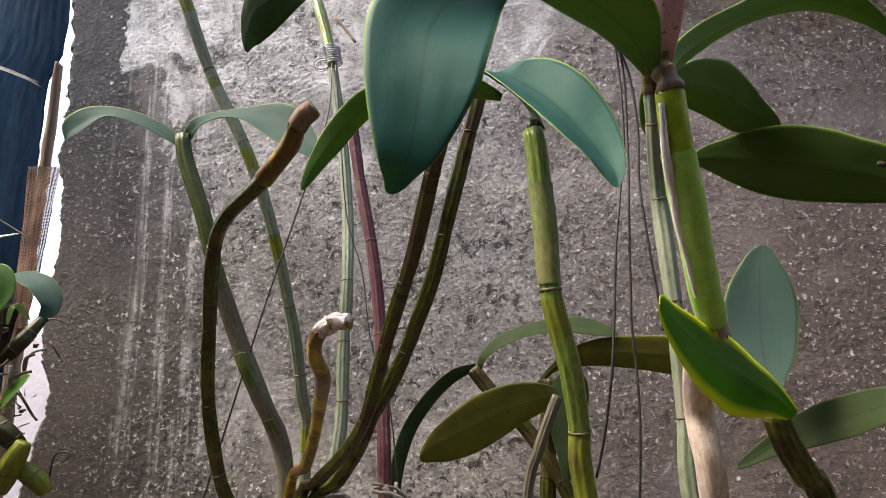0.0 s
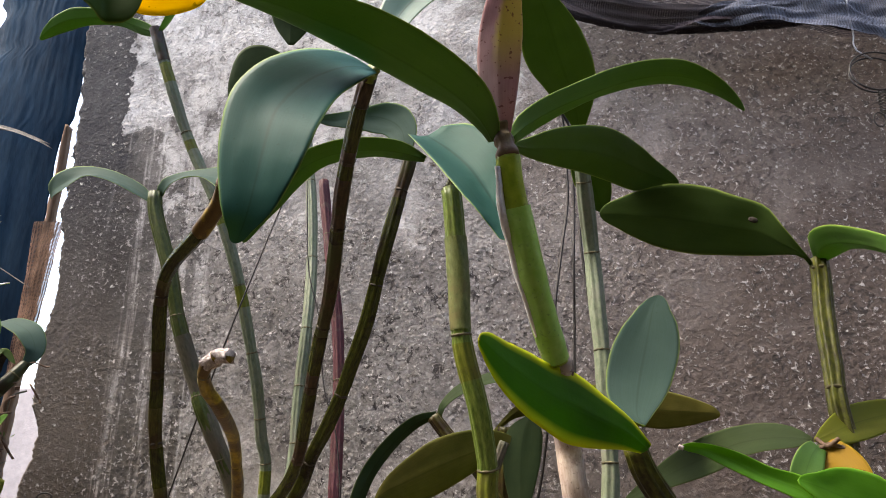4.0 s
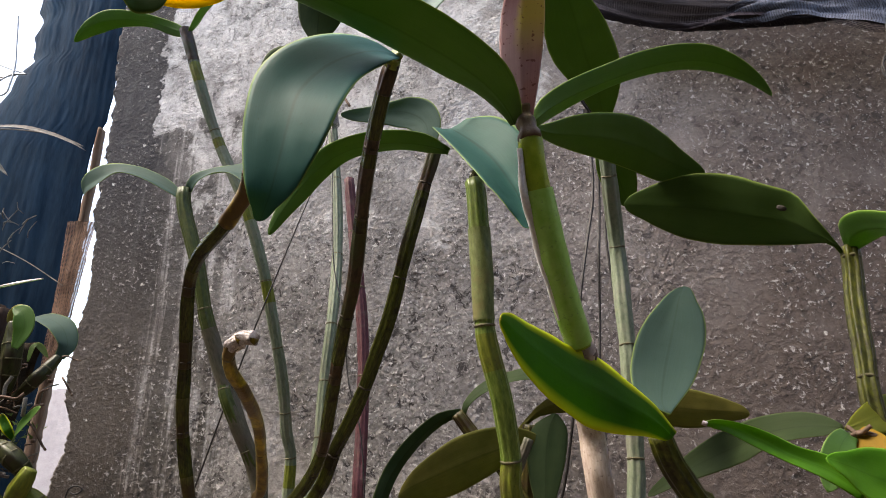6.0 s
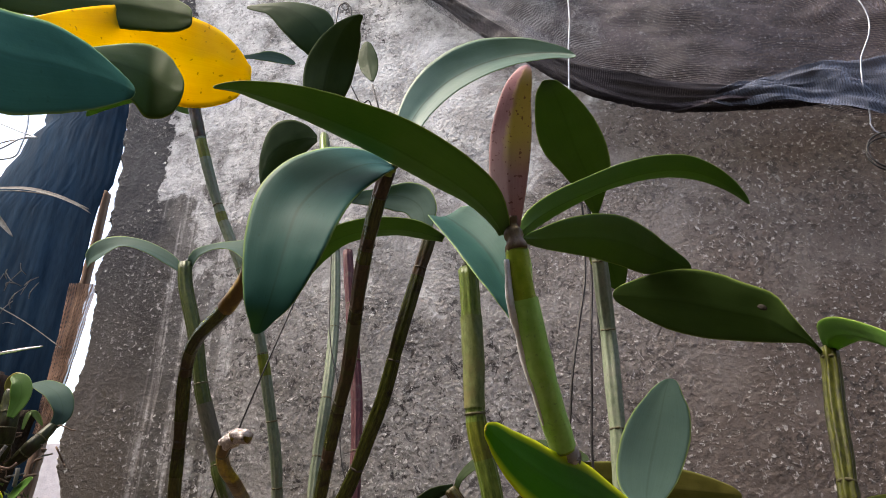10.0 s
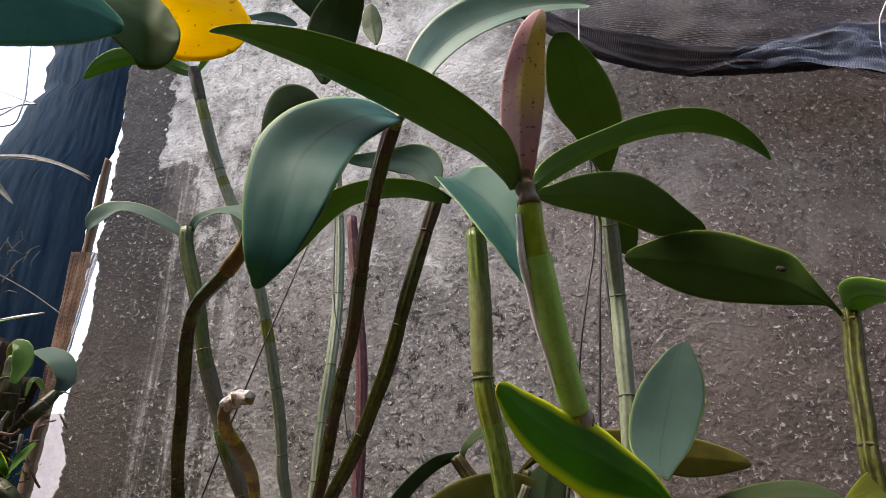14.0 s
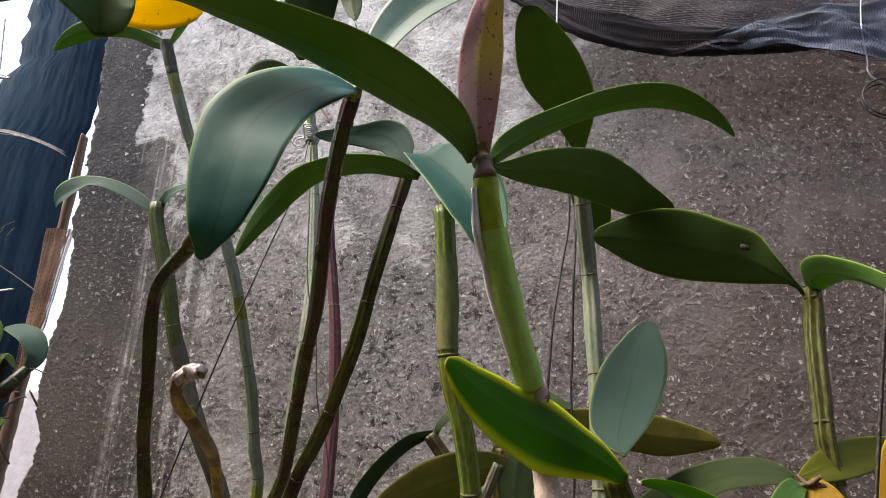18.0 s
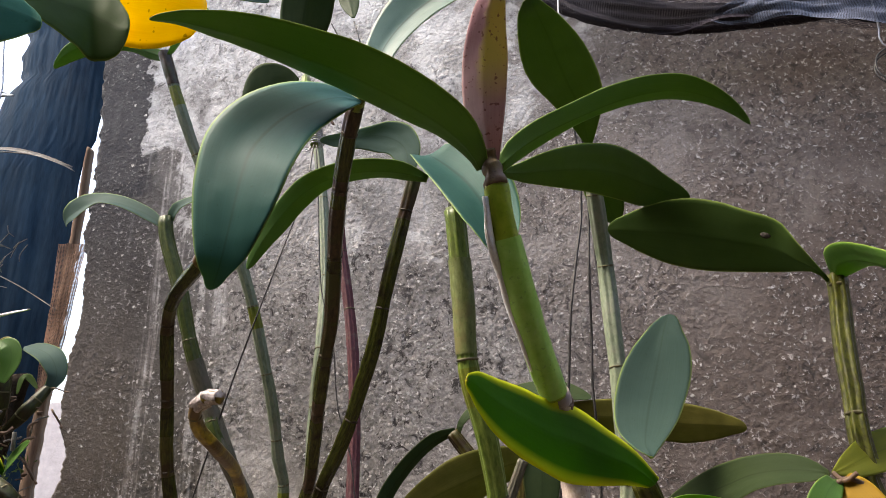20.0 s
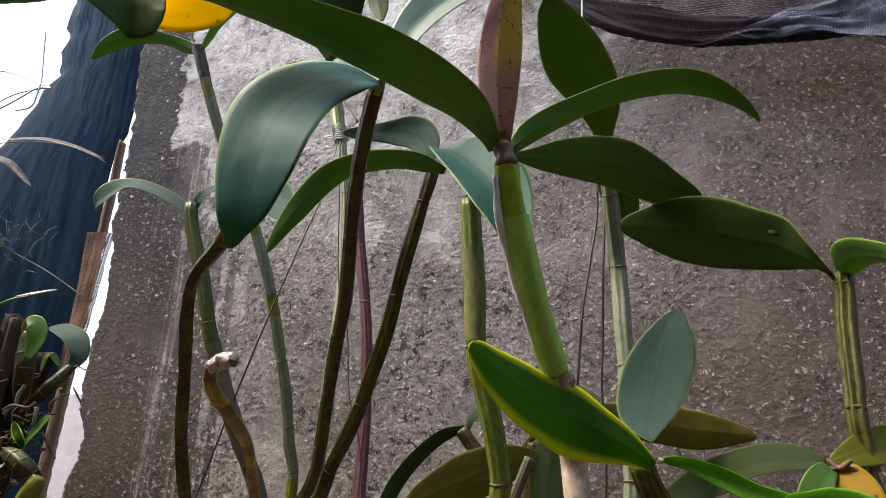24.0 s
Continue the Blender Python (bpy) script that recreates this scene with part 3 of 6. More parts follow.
def leaf(plant, spine, width, up, upper="leaf_top", lower="leaf_under", fold=0.18, thick=0.0016, wide_at=0.5, tip=1.0, base=0.35, label="", twist=None, wave=0.0, name="leaf", seed=0, nu=30, nv=14):
    """A strap-shaped leathery leaf from base to tip. up: the way its upper face looks at the base (twist: at the tip);
    fold: depth of the channel along its midrib; base: share of the full width at the base."""
    line, length = spline(spine, nu + 1)
    bm = bmesh.new()
    uv = bm.loops.layers.uv.new("UVMap")
    grid = {}
    u0, u1 = Vector(up), Vector(twist or up)
    for i, p in enumerate(line):
        u = i / nu
        t = (line[min(i + 1, nu)] - line[max(i - 1, 0)]).normalized()
        n = u0.lerp(u1, u)
        n = (n - t * n.dot(t)).normalized()
        side = n.cross(t).normalized()
        # blade outline: narrow foot, broad middle, rounded point
        foot = base + (1 - base) * min(1, u / wide_at) ** 0.8 if u < wide_at else 1.0
        foot = base + (1 - base) * math.sin(math.pi / 2 * min(1, u / wide_at)) if u < wide_at else foot
        s = max(0.0, (u - wide_at) / (1 - wide_at))
        w = width / 2 * foot * max(0.0, 1 - s ** (2.0 * tip)) ** (0.62)
        w = max(w, 0.0006)
        for j in range(nv + 1):
            v = -1 + 2 * j / nv
            rise = fold * w * (abs(v) ** 1.3) - fold * w * 0.4
            rise += wave * w * math.sin(u * 9 + seed + (2 if v > 0 else 0)) * abs(v) ** 2
            rise += 0.03 * w * noise.noise(Vector((u * 5 + seed, v * 1.5, seed)))
            q = p + side * (w * v) + n * rise
            h = thick * 0.5 * (1 - 0.75 * abs(v) ** 4) * (1.3 - 0.5 * u)
            h += 0.0007 * max(0.0, 1 - abs(v) * 5) * (1 - u)
            grid[i, j, 0] = bm.verts.new(q + n * h * 0.6)
            grid[i, j, 1] = bm.verts.new(q - n * h)
    for i in range(nu):
        for j in range(nv):
            for k in (0, 1):
                c = [(i, j), (i, j + 1), (i + 1, j + 1), (i + 1, j)]
                if k == 0:
                    c.reverse()
                f = bm.faces.new([grid[a, b, k] for a, b in c])
                f.material_index = k
                for loop, (a, b) in zip(f.loops, c):
                    loop[uv].uv = (a / nu, b / nv)
    edge = [(i, 0) for i in range(nu + 1)] + [(nu, j) for j in range(1, nv + 1)] + [(i, nv) for i in range(nu - 1, -1, -1)] + [(0, j) for j in range(nv - 1, 0, -1)]
    for a, b in zip(edge, edge[1:] + edge[:1]):
        f = bm.faces.new((grid[*a, 0], grid[*b, 0], grid[*b, 1], grid[*a, 1]))
        f.material_index = 1
        for loop in f.loops:
            loop[uv].uv = (0.5, 0.0)
    bmesh.ops.recalc_face_normals(bm, faces=bm.faces)
    return part(name, bm, [M[upper], M[lower]], plant, label)


def blade(plant, stations, upper="leaf_top", lower="leaf_under", fold=0.18, thick=0.0016, label="", name="leaf", seed=0, wave=0.0, nu=46, nv=16, nick=0.012):
    """A leathery leaf from base to tip. stations: places on its midrib, each with half of its breadth as a vector;
    the upper face looks along breadth x length. fold: depth of the channel along the midrib; nick: unevenness of the margin."""
    mid, half = [Vector(m) for m, _ in stations], [Vector(h) for _, h in stations]
    broad = half[:-1] + [half[-2] * 0.8]
    run = [0.0]
    for a, b in zip(mid, mid[1:]):
        run.append(run[-1] + (b - a).length)

    def glide(q, i, s):
        a, b, c, d = q[max(i - 1, 0)], q[i], q[i + 1], q[min(i + 2, len(q) - 1)]
        return 0.5 * (2 * b + (c - a) * s + (2 * a - 5 * b + 4 * c - d) * s * s + (3 * b - a - 3 * c + d) * s ** 3)

    rows, i = [], 0
    for k in range(nu + 1):
        want = run[-1] * (1 - (1 - k / nu) ** 1.9)
        while i < len(mid) - 2 and run[i + 1] < want:
            i += 1
        s = min(1.0, (want - run[i]) / max(1e-9, run[i + 1] - run[i]))
        h = half[i] * max(0.0, 1 - s) ** 0.6 if i == len(mid) - 2 else glide(broad, i, s)
        rows.append((glide(mid, i, s), h))
    bm = bmesh.new()
    uv = bm.loops.layers.uv.new("UVMap")
    grid = {}
    for k, (p, h) in enumerate(rows):
        u = k / nu
        t = (rows[min(k + 1, nu)][0] - rows[max(k - 1, 0)][0]).normalized()
        w = max(h.length, 0.0003)
        side = h / w if h.length > 1e-6 else last
        last = side
        n = side.cross(t).normalized()
        for j in range(nv + 1):
            v = -1 + 2 * j / nv
            rise = fold * w * (abs(v) ** 1.3) - fold * w * 0.4
            rise += wave * w * math.sin(u * 9 + seed + (2 if v > 0 else 0)) * abs(v) ** 2
            rise += 0.035 * w * noise.noise(Vector((u * 6 + seed, v * 1.8, seed))) + 0.012 * w * noise.noise(Vector((u * 23 + seed, v * 6, seed)))
            edge = 1 + nick * abs(v) ** 6 * noise.noise(Vector((u * 26, v * 2 + seed, 3.0)))
            q = p + side * (w * v * edge) + n * rise
            d = thick * 0.5 * (1 - 0.75 * abs(v) ** 4) * (1.3 - 0.5 * u) + 0.0007 * max(0.0, 1 - abs(v) * 5) * (1 - u)
            grid[k, j, 0] = bm.verts.new(q + n * d * 0.6)
            grid[k, j, 1] = bm.verts.new(q - n * d)
    for k in range(nu):
        for j in range(nv):
            for f in (0, 1):
                c = [(k, j), (k, j + 1), (k + 1, j + 1), (k + 1, j)]
                if f == 0:
                    c.reverse()
                face = bm.faces.new([grid[a, b, f] for a, b in c])
                face.material_index = f
                for loop, (a, b) in zip(face.loops, c):
                    loop[uv].uv = (a / nu, b / nv)
    rim = [(k, 0) for k in range(nu + 1)] + [(nu, j) for j in range(1, nv + 1)] + [(k, nv) for k in range(nu - 1, -1, -1)] + [(0, j) for j in range(nv - 1, 0, -1)]
    for a, b in zip(rim, rim[1:] + rim[:1]):
        face = bm.faces.new((grid[*a, 0], grid[*b, 0], grid[*b, 1], grid[*a, 1]))
        face.material_index = 1
        for loop in face.loops:
            loop[uv].uv = (0.5, 0.0)
    bmesh.ops.recalc_face_normals(bm, faces=bm.faces)
    return part(name, bm, [M[upper], M[lower]], plant, label)


def rod(name, points, width, material, parent=None, label="", steps=40, around=8):
    bm, _, _ = tube_bm(points, width / 2, around, steps)
    return part(name, bm, M[material], parent, label)


def box_bm(lo, hi, bevel=0.004):
    bm = bmesh.new()
    bmesh.ops.create_cube(bm, size=1)
    for v in bm.verts:
        for k in range(3):
            v.co[k] = lo[k] + (v.co[k] + 0.5) * (hi[k] - lo[k])
    if bevel:
        bmesh.ops.bevel(bm, geom=bm.edges[:], offset=bevel, segments=2, affect="EDGES")
    return bm


# ---- the setting ----
WALL = 1.15


def edge_x(z):
    """The broken left end of the wall."""
    x = float(np.interp(z, (1.30, 1.39, 1.43, 1.475, 1.53, 1.68, 1.77, 1.845, 1.91, 2.03, 2.18, 2.35, 2.75), (-0.76, -0.742, -0.727, -0.721, -0.744, -0.743, -0.735, -0.738, -0.752, -0.75, -0.755, -0.766, -0.785)))
    x += 0.007 * noise.noise(Vector((z * 34, 7.7, 0))) + 0.0045 * noise.noise(Vector((z * 130, 1.7, 0)))
    return x


def cement_wall():
    nx, nz, x1, z0, z1 = 900, 740, 1.25, 1.12, 2.75
    v = np.zeros((nz + 1, nx + 1, 3))
    for r in range(nz + 1):
        z = z0 + (z1 - z0) * r / nz
        x0 = edge_x(z)
        for c in range(nx + 1):
            x = x0 + (x1 - x0) * c / nx
            rough = 0.55 + 0.6 * noise.noise(Vector((x * 5, z * 5, 9.0))) + 0.25 * min(1, max(0, (x + 0.62) * 6)) - 0.2 * min(1, max(0, (x - 0.3) * 3))
            lump = noise.noise(Vector((x * 62, z * 62, 2.0)))
            grit = noise.noise(Vector((x * 150, z * 150, 5.0)))
            d = 0.006 * noise.noise(Vector((x * 3, z * 3, 1.0))) + max(0.1, rough) * (0.0008 * lump + 0.0007 * min(1, max(-0.4, grit * 2.4)))
            v[r, c] = (x, WALL - d + (0.02 * max(0, 1 - (x - x0) / 0.018) ** 2), z)
    verts = [tuple(p) for p in v.reshape(-1, 3)]
    w = nx + 1
    faces = [(r * w + c, r * w + c + 1, (r + 1) * w + c + 1, (r + 1) * w + c) for r in range(nz) for c in range(nx)]
    # the thickness behind
    n0 = len(verts)
    rim = [r * w for r in range(nz + 1)]
    for k in rim:
        x, y, z = verts[k]
        verts.append((x + 0.004, WALL + 0.12, z))
    faces += [(rim[k], rim[k + 1], n0 + k + 1, n0 + k) for k in range(nz)]
    a = len(verts)
    verts += [(x1, WALL + 0.12, z0), (x1, WALL + 0.12, z1)]
    faces.append((n0, n0 + nz, a + 1, a))
    me = bpy.data.meshes.new("wall_north")
    me.from_pydata(verts, [], faces)
    me.shade_smooth()
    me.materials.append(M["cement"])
    return tagged(new("wall_north", me), "weathered rough-cast grey cement wall with lime stains", "wall", kind="structure")


wall = cement_wall()
POS[wall] = Vector()
low = part("wall_north_foot", box_bm((-0.72, WALL + 0.01, 0.0), (1.25, WALL + 0.12, 1.13), 0), M["plain_wall"], None, "grey cement foot of the wall")
tagged(low, category="wall", kind="structure")


def ground():
    bm = bmesh.new()
    bmesh.ops.create_grid(bm, x_segments=40, y_segments=40, size=400)
    return tagged(part("ground", bm, M["soil"], None, "bare brown soil of the yard"), category="ground", kind="structure")


ground()
# unseen walls added around the path to close it and limit the light
for nm, lo, hi in (("unseen_wall_south", (-3.0, -2.3, 0), (2.6, -2.15, 2.85)), ("unseen_wall_west", (-1.45, -2.15, 0), (-1.3, 1.12, 2.3)), ("unseen_wall_east", (2.45, -2.15, 0), (2.6, 1.3, 2.6)), ("unseen_wall_north_side", (1.252, WALL + 0.0, 0), (2.45, WALL + 0.12, 2.75))):
    tagged(part(nm, box_bm(lo, hi, 0.01), M["plain_wall"], None, "plain grey wall added out of view to limit the light"), category="wall", kind="structure")
# unseen dark slab overhead, added to hold the sky's light off the front
sky_block = part("sky_blocker", box_bm((-1.3, -2.3, 2.76), (2.6, -0.60, 2.82), 0.005), M["blocker"], None, "dark slab added out of view to hold back the sky")
tagged(sky_block, category="roof", kind="structure")
bench = part("bench_top", box_bm((-1.1, 0.02, 1.06), (1.1, 1.12, 1.10), 0.004), M["board"], None, "rough brown wooden plant bench top")
tagged(bench, category="bench", kind="structure")
for x in (-1.0, 1.0):
    for y in (0.1, 1.04):
        tagged(part("bench_leg", box_bm((x - 0.03, y - 0.03, 0), (x + 0.03, y + 0.03, 1.058), 0.004), M["board"], None, "square wooden bench leg"), category="bench leg", group="bench legs", kind="structure")

# ---- the tall orchid on the wire, at the middle ----
A = thing("orchid_plant", (-0.08, 0.80, 1.10), "tall cane orchid with old leafless and leafy green pseudobulbs", "orchid", "orchids")

# the long leaning brown cane that carries the broad drooping leaf
cane(A, [(0.09, 0.372, 1.623), (0.074, 0.4, 1.607), (0.05, 0.45, 1.574), (0.019, 0.53, 1.519), (0.003, 0.56, 1.49), (-0.016, 0.6, 1.462), (-0.035, 0.64, 1.428), (-0.059, 0.69, 1.387), (-0.09, 0.735, 1.357), (-0.132, 0.775, 1.326), (-0.154, 0.79, 1.3), (-0.16, 0.80, 1.10)], 0.0125, "cane_brown", ((0.08, 0.39, 1.614), (0.06, 0.43, 1.59), (0.038, 0.48, 1.558), (0.001, 0.555, 1.492), (-0.023, 0.615, 1.45), (-0.059, 0.69, 1.387)), ribs=5, rib_depth=0.07, taper=(0.92, 1.1), label="leaning brown withered cane", seed=1, alt=0.45)
blade(A, [((0.099, 0.352, 1.611), (-0, -0, 0.001)), ((0.09, 0.335, 1.605), (-0.008, 0.003, 0.012)), ((0.0775, 0.313, 1.588), (-0.0155, 0.008, 0.022)), ((0.0665, 0.296, 1.569), (-0.0235, 0.008, 0.023)), ((0.0585, 0.284, 1.546), (-0.0275, 0.006, 0.019)), ((0.055, 0.279, 1.521), (-0.026, 0.003, 0.01)), ((0.0515, 0.279, 1.5), (-0.0205, 0.001, 0.004)), ((0.0475, 0.282, 1.484), (-0.0135, -0.001, 0.001)), ((0.042, 0.287, 1.474), (-0.006, -0, -0)), ((0.039, 0.29, 1.47), (0, 0, 0))], "leaf_top", "leaf_under", 0.12, label="broad drooping blue-green leaf", seed=4)
bm, _, _ = tube_bm([(0.0885, 0.374, 1.621), (0.092, 0.368, 1.624), (0.096, 0.360, 1.620), (0.099, 0.352, 1.612)], lambda u: 0.0056 - 0.003 * u, 16, 14, 4, 0.06, True, 0.1, 8)
part("leaf_base", bm, M["cane_band"], A, "olive base of the drooping leaf")
# the second brown cane
cane(A, [(0.0755, 0.632, 1.702), (0.055, 0.64, 1.639), (0.037, 0.65, 1.583), (0.017, 0.67, 1.525), (-0.005, 0.69, 1.48), (-0.019, 0.705, 1.454), (-0.041, 0.725, 1.42), (-0.063, 0.745, 1.392), (-0.084, 0.77, 1.359), (-0.114, 0.79, 1.324), (-0.142, 0.8, 1.293), (-0.14, 0.82, 1.10)], 0.0150, "cane_brown", ((0.061, 0.636, 1.659), (0.03, 0.66, 1.559), (-0.019, 0.705, 1.454), (-0.067, 0.75, 1.387)), ribs=5, rib_depth=0.08, alt=0.8, label="brown and olive ribbed cane", taper=(0.95, 1.05), seed=2)
blade(A, [((0.0675, 0.634, 1.6935), (0.0035, 0, -0.0005)), ((0.066, 0.636, 1.721), (0.015, -0.005, 0.001)), ((0.0605, 0.64, 1.738), (0.0195, -0.008, 0.003)), ((0.0475, 0.645, 1.752), (0.0215, -0.008, 0.01)), ((0.027, 0.65, 1.7625), (0.019, -0.008, 0.0115)), ((0.0015, 0.655, 1.7665), (0.0155, -0.006, 0.0085)), ((-0.0215, 0.66, 1.77), (0.0085, -0.003, 0.007)), ((-0.045, 0.66, 1.774), (0, 0, 0))], "leaf_pale", "leaf_under", 0.1, label="pale blue-green leaf", seed=9)
# crooked leafless cane
cane(A, [(-0.050, 0.475, 1.614), (-0.060, 0.478, 1.608), (-0.069, 0.486, 1.600), (-0.076, 0.5, 1.597), (-0.110, 0.53, 1.58), (-0.157, 0.57, 1.565), (-0.181, 0.6, 1.541), (-0.204, 0.65, 1.479), (-0.214, 0.675, 1.424), (-0.215, 0.695, 1.373), (-0.208, 0.705, 1.33), (-0.201, 0.72, 1.288), (-0.20, 0.75, 1.10)], 0.0132, "cane_olive", ((-0.069, 0.486, 1.6), (-0.18, 0.6, 1.549), (-0.204, 0.65, 1.479), (-0.219, 0.69, 1.411), (-0.21, 0.7, 1.34)), sheath=((0.0, 0.03, "bark"), (0.03, 0.13, "cane_gold")), ribs=5, rib_depth=0.07, alt=0.5, label="crooked leafless brown and olive cane", seed=5)
# short hooked stump
cane(A, [(-0.003, 0.385, 1.431), (-0.013, 0.388, 1.432), (-0.023, 0.392, 1.426), (-0.03, 0.41, 1.416), (-0.033, 0.44, 1.406), (-0.057, 0.52, 1.394), (-0.078, 0.58, 1.373), (-0.106, 0.65, 1.347), (-0.141, 0.71, 1.315), (-0.17, 0.77, 1.10)], 0.0102, "cane_gold", (0.05, 0.36, 0.58), sheath=((0.0, 0.018, "dry"), (0.020, 0.033, "dry")), ribs=5, rib_depth=0.05, bulge=0.16, taper=(0.85, 1.15), label="short hooked golden-brown cane stump", seed=7)
# cane with the pair of spreading leaves
cane(A, [(-0.29, 0.743, 1.736), (-0.286, 0.745, 1.704), (-0.262, 0.75, 1.631), (-0.245, 0.76, 1.556), (-0.225, 0.78, 1.487), (-0.217, 0.78, 1.459), (-0.194, 0.8, 1.399), (-0.18, 0.82, 1.335), (-0.17, 0.82, 1.10)], 0.0175, "cane_dull", ((-0.247, 0.76, 1.57), (-0.221, 0.78, 1.469), (-0.194, 0.8, 1.399), (-0.181, 0.82, 1.341)), ((0.30, 1.0, "cane_grey"),), label="green cane with grey sheaths", alt=0.0, seed=11)
blade(A, [((-0.293, 0.743, 1.725), (0.002, -0, 0.004)), ((-0.314, 0.742, 1.741), (-0, 0.006, 0.01)), ((-0.349, 0.738, 1.7595), (-0.005, 0.012, 0.0135)), ((-0.3805, 0.735, 1.769), (-0.0055, 0.014, 0.014)), ((-0.4065, 0.736, 1.767), (-0.0115, 0.012, 0.018)), ((-0.428, 0.74, 1.7605), (-0.012, 0.008, 0.0175)), ((-0.4415, 0.744, 1.7525), (-0.0075, 0.003, 0.0115)), ((-0.443, 0.746, 1.743), (0, 0, 0))], "leaf_pale", "leaf_under", 0.25, label="arching grey-green leaf", seed=12)
blade(A, [((-0.283, 0.743, 1.732), (0.005, 0, -0.003)), ((-0.2735, 0.738, 1.746), (0.0075, -0.003, -0.006)), ((-0.243, 0.728, 1.749), (0.008, -0.01, -0.009)), ((-0.2035, 0.715, 1.741), (0.0015, -0.013, -0.014)), ((-0.1615, 0.7, 1.722), (-0.0025, -0.015, -0.027)), ((-0.13, 0.685, 1.698), (-0.004, -0.013, -0.028)), ((-0.1095, 0.672, 1.6745), (-0.0025, -0.008, -0.0165)), ((-0.101, 0.665, 1.654), (0, 0, 0))], "leaf_pale", "leaf_under", 0.22, label="arching grey-green leaf", seed=13)
# long pale cane that leans to the upper left
cane(A, [(-0.331, 0.755, 2.014), (-0.308, 0.77, 1.934), (-0.284, 0.8, 1.848), (-0.242, 0.82, 1.749), (-0.216, 0.845, 1.658), (-0.2, 0.875, 1.557), (-0.193, 0.895, 1.495), (-0.191, 0.915, 1.43), (-0.188, 0.93, 1.369), (-0.215, 0.95, 1.10)], 0.0150, "cane_pale", ((-0.318, 0.762, 1.967), (-0.288, 0.8, 1.856), (-0.249, 0.82, 1.754), (-0.212, 0.85, 1.634), (-0.203, 0.88, 1.545), (-0.191, 0.905, 1.457), (-0.188, 0.92, 1.394)), ((0.0, 0.06, "cane_brown"),), label="slender pale green jointed cane", seed=14)
blade(A, [((-0.325, 0.755, 2.004), (-0.001, 0, -0.006)), ((-0.3525, 0.757, 2.019), (-0.0045, 0.006, -0.007)), ((-0.3935, 0.76, 2.041), (-0.0085, 0.01, -0.002)), ((-0.442, 0.763, 2.056), (-0.012, 0.012, -0.005)), ((-0.4855, 0.766, 2.059), (-0.0095, 0.012, -0.012)), ((-0.5155, 0.769, 2.0505), (-0.0035, 0.008, -0.0115)), ((-0.534, 0.771, 2.035), (0, 0, 0))], "leaf_under", "leaf_under", 0.15, label="green leaf with a bright margin", seed=15)
leaf(A, [(-0.324, 0.755, 2.007), (-0.302, 0.76, 2.053), (-0.281, 0.78, 2.105)], 0.045, (-0.3, -0.3, 0.9), "leaf_under", "leaf_under", 0.15, label="upright green leaf", seed=16)
# slender cane against the wall with the leaf cluster at its top
cane(A, [(-0.192, 0.965, 2.088), (-0.168, 0.95, 1.996), (-0.141, 0.93, 1.828), (-0.126, 0.908, 1.687), (-0.119, 0.876, 1.573), (-0.123, 0.87, 1.494), (-0.124, 0.86, 1.396), (-0.131, 0.85, 1.325), (-0.15, 0.85, 1.10)], 0.0150, "cane_pale", ((-0.141, 0.93, 1.828), (-0.126, 0.908, 1.687), (-0.119, 0.876, 1.573), (-0.122, 0.87, 1.491), (-0.124, 0.862, 1.418)), (), label="slender pale cane tied with wire", alt=0.0, seed=17)
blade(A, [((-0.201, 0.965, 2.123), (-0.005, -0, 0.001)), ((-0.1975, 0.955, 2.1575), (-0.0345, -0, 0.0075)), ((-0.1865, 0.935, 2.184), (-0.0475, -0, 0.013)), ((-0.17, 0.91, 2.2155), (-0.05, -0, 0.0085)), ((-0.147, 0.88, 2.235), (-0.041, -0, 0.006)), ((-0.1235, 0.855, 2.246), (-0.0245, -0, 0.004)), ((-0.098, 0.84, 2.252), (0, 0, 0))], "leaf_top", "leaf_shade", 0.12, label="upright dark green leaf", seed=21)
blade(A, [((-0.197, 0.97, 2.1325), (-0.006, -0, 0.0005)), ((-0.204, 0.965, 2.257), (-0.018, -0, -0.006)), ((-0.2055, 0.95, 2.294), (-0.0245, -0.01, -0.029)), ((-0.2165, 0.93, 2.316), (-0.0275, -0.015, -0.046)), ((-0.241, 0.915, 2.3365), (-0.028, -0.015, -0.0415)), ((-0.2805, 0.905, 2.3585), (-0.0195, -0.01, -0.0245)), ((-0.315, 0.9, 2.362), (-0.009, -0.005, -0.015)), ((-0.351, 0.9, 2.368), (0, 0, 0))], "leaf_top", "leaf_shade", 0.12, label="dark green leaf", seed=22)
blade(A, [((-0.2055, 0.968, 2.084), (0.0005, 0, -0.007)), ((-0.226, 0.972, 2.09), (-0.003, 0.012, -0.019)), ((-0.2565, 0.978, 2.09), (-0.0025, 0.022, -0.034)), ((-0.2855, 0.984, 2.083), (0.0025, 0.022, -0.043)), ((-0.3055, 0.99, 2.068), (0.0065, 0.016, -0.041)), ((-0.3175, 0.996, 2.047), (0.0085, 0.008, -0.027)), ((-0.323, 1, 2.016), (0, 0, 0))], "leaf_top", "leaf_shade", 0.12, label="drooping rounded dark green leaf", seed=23)
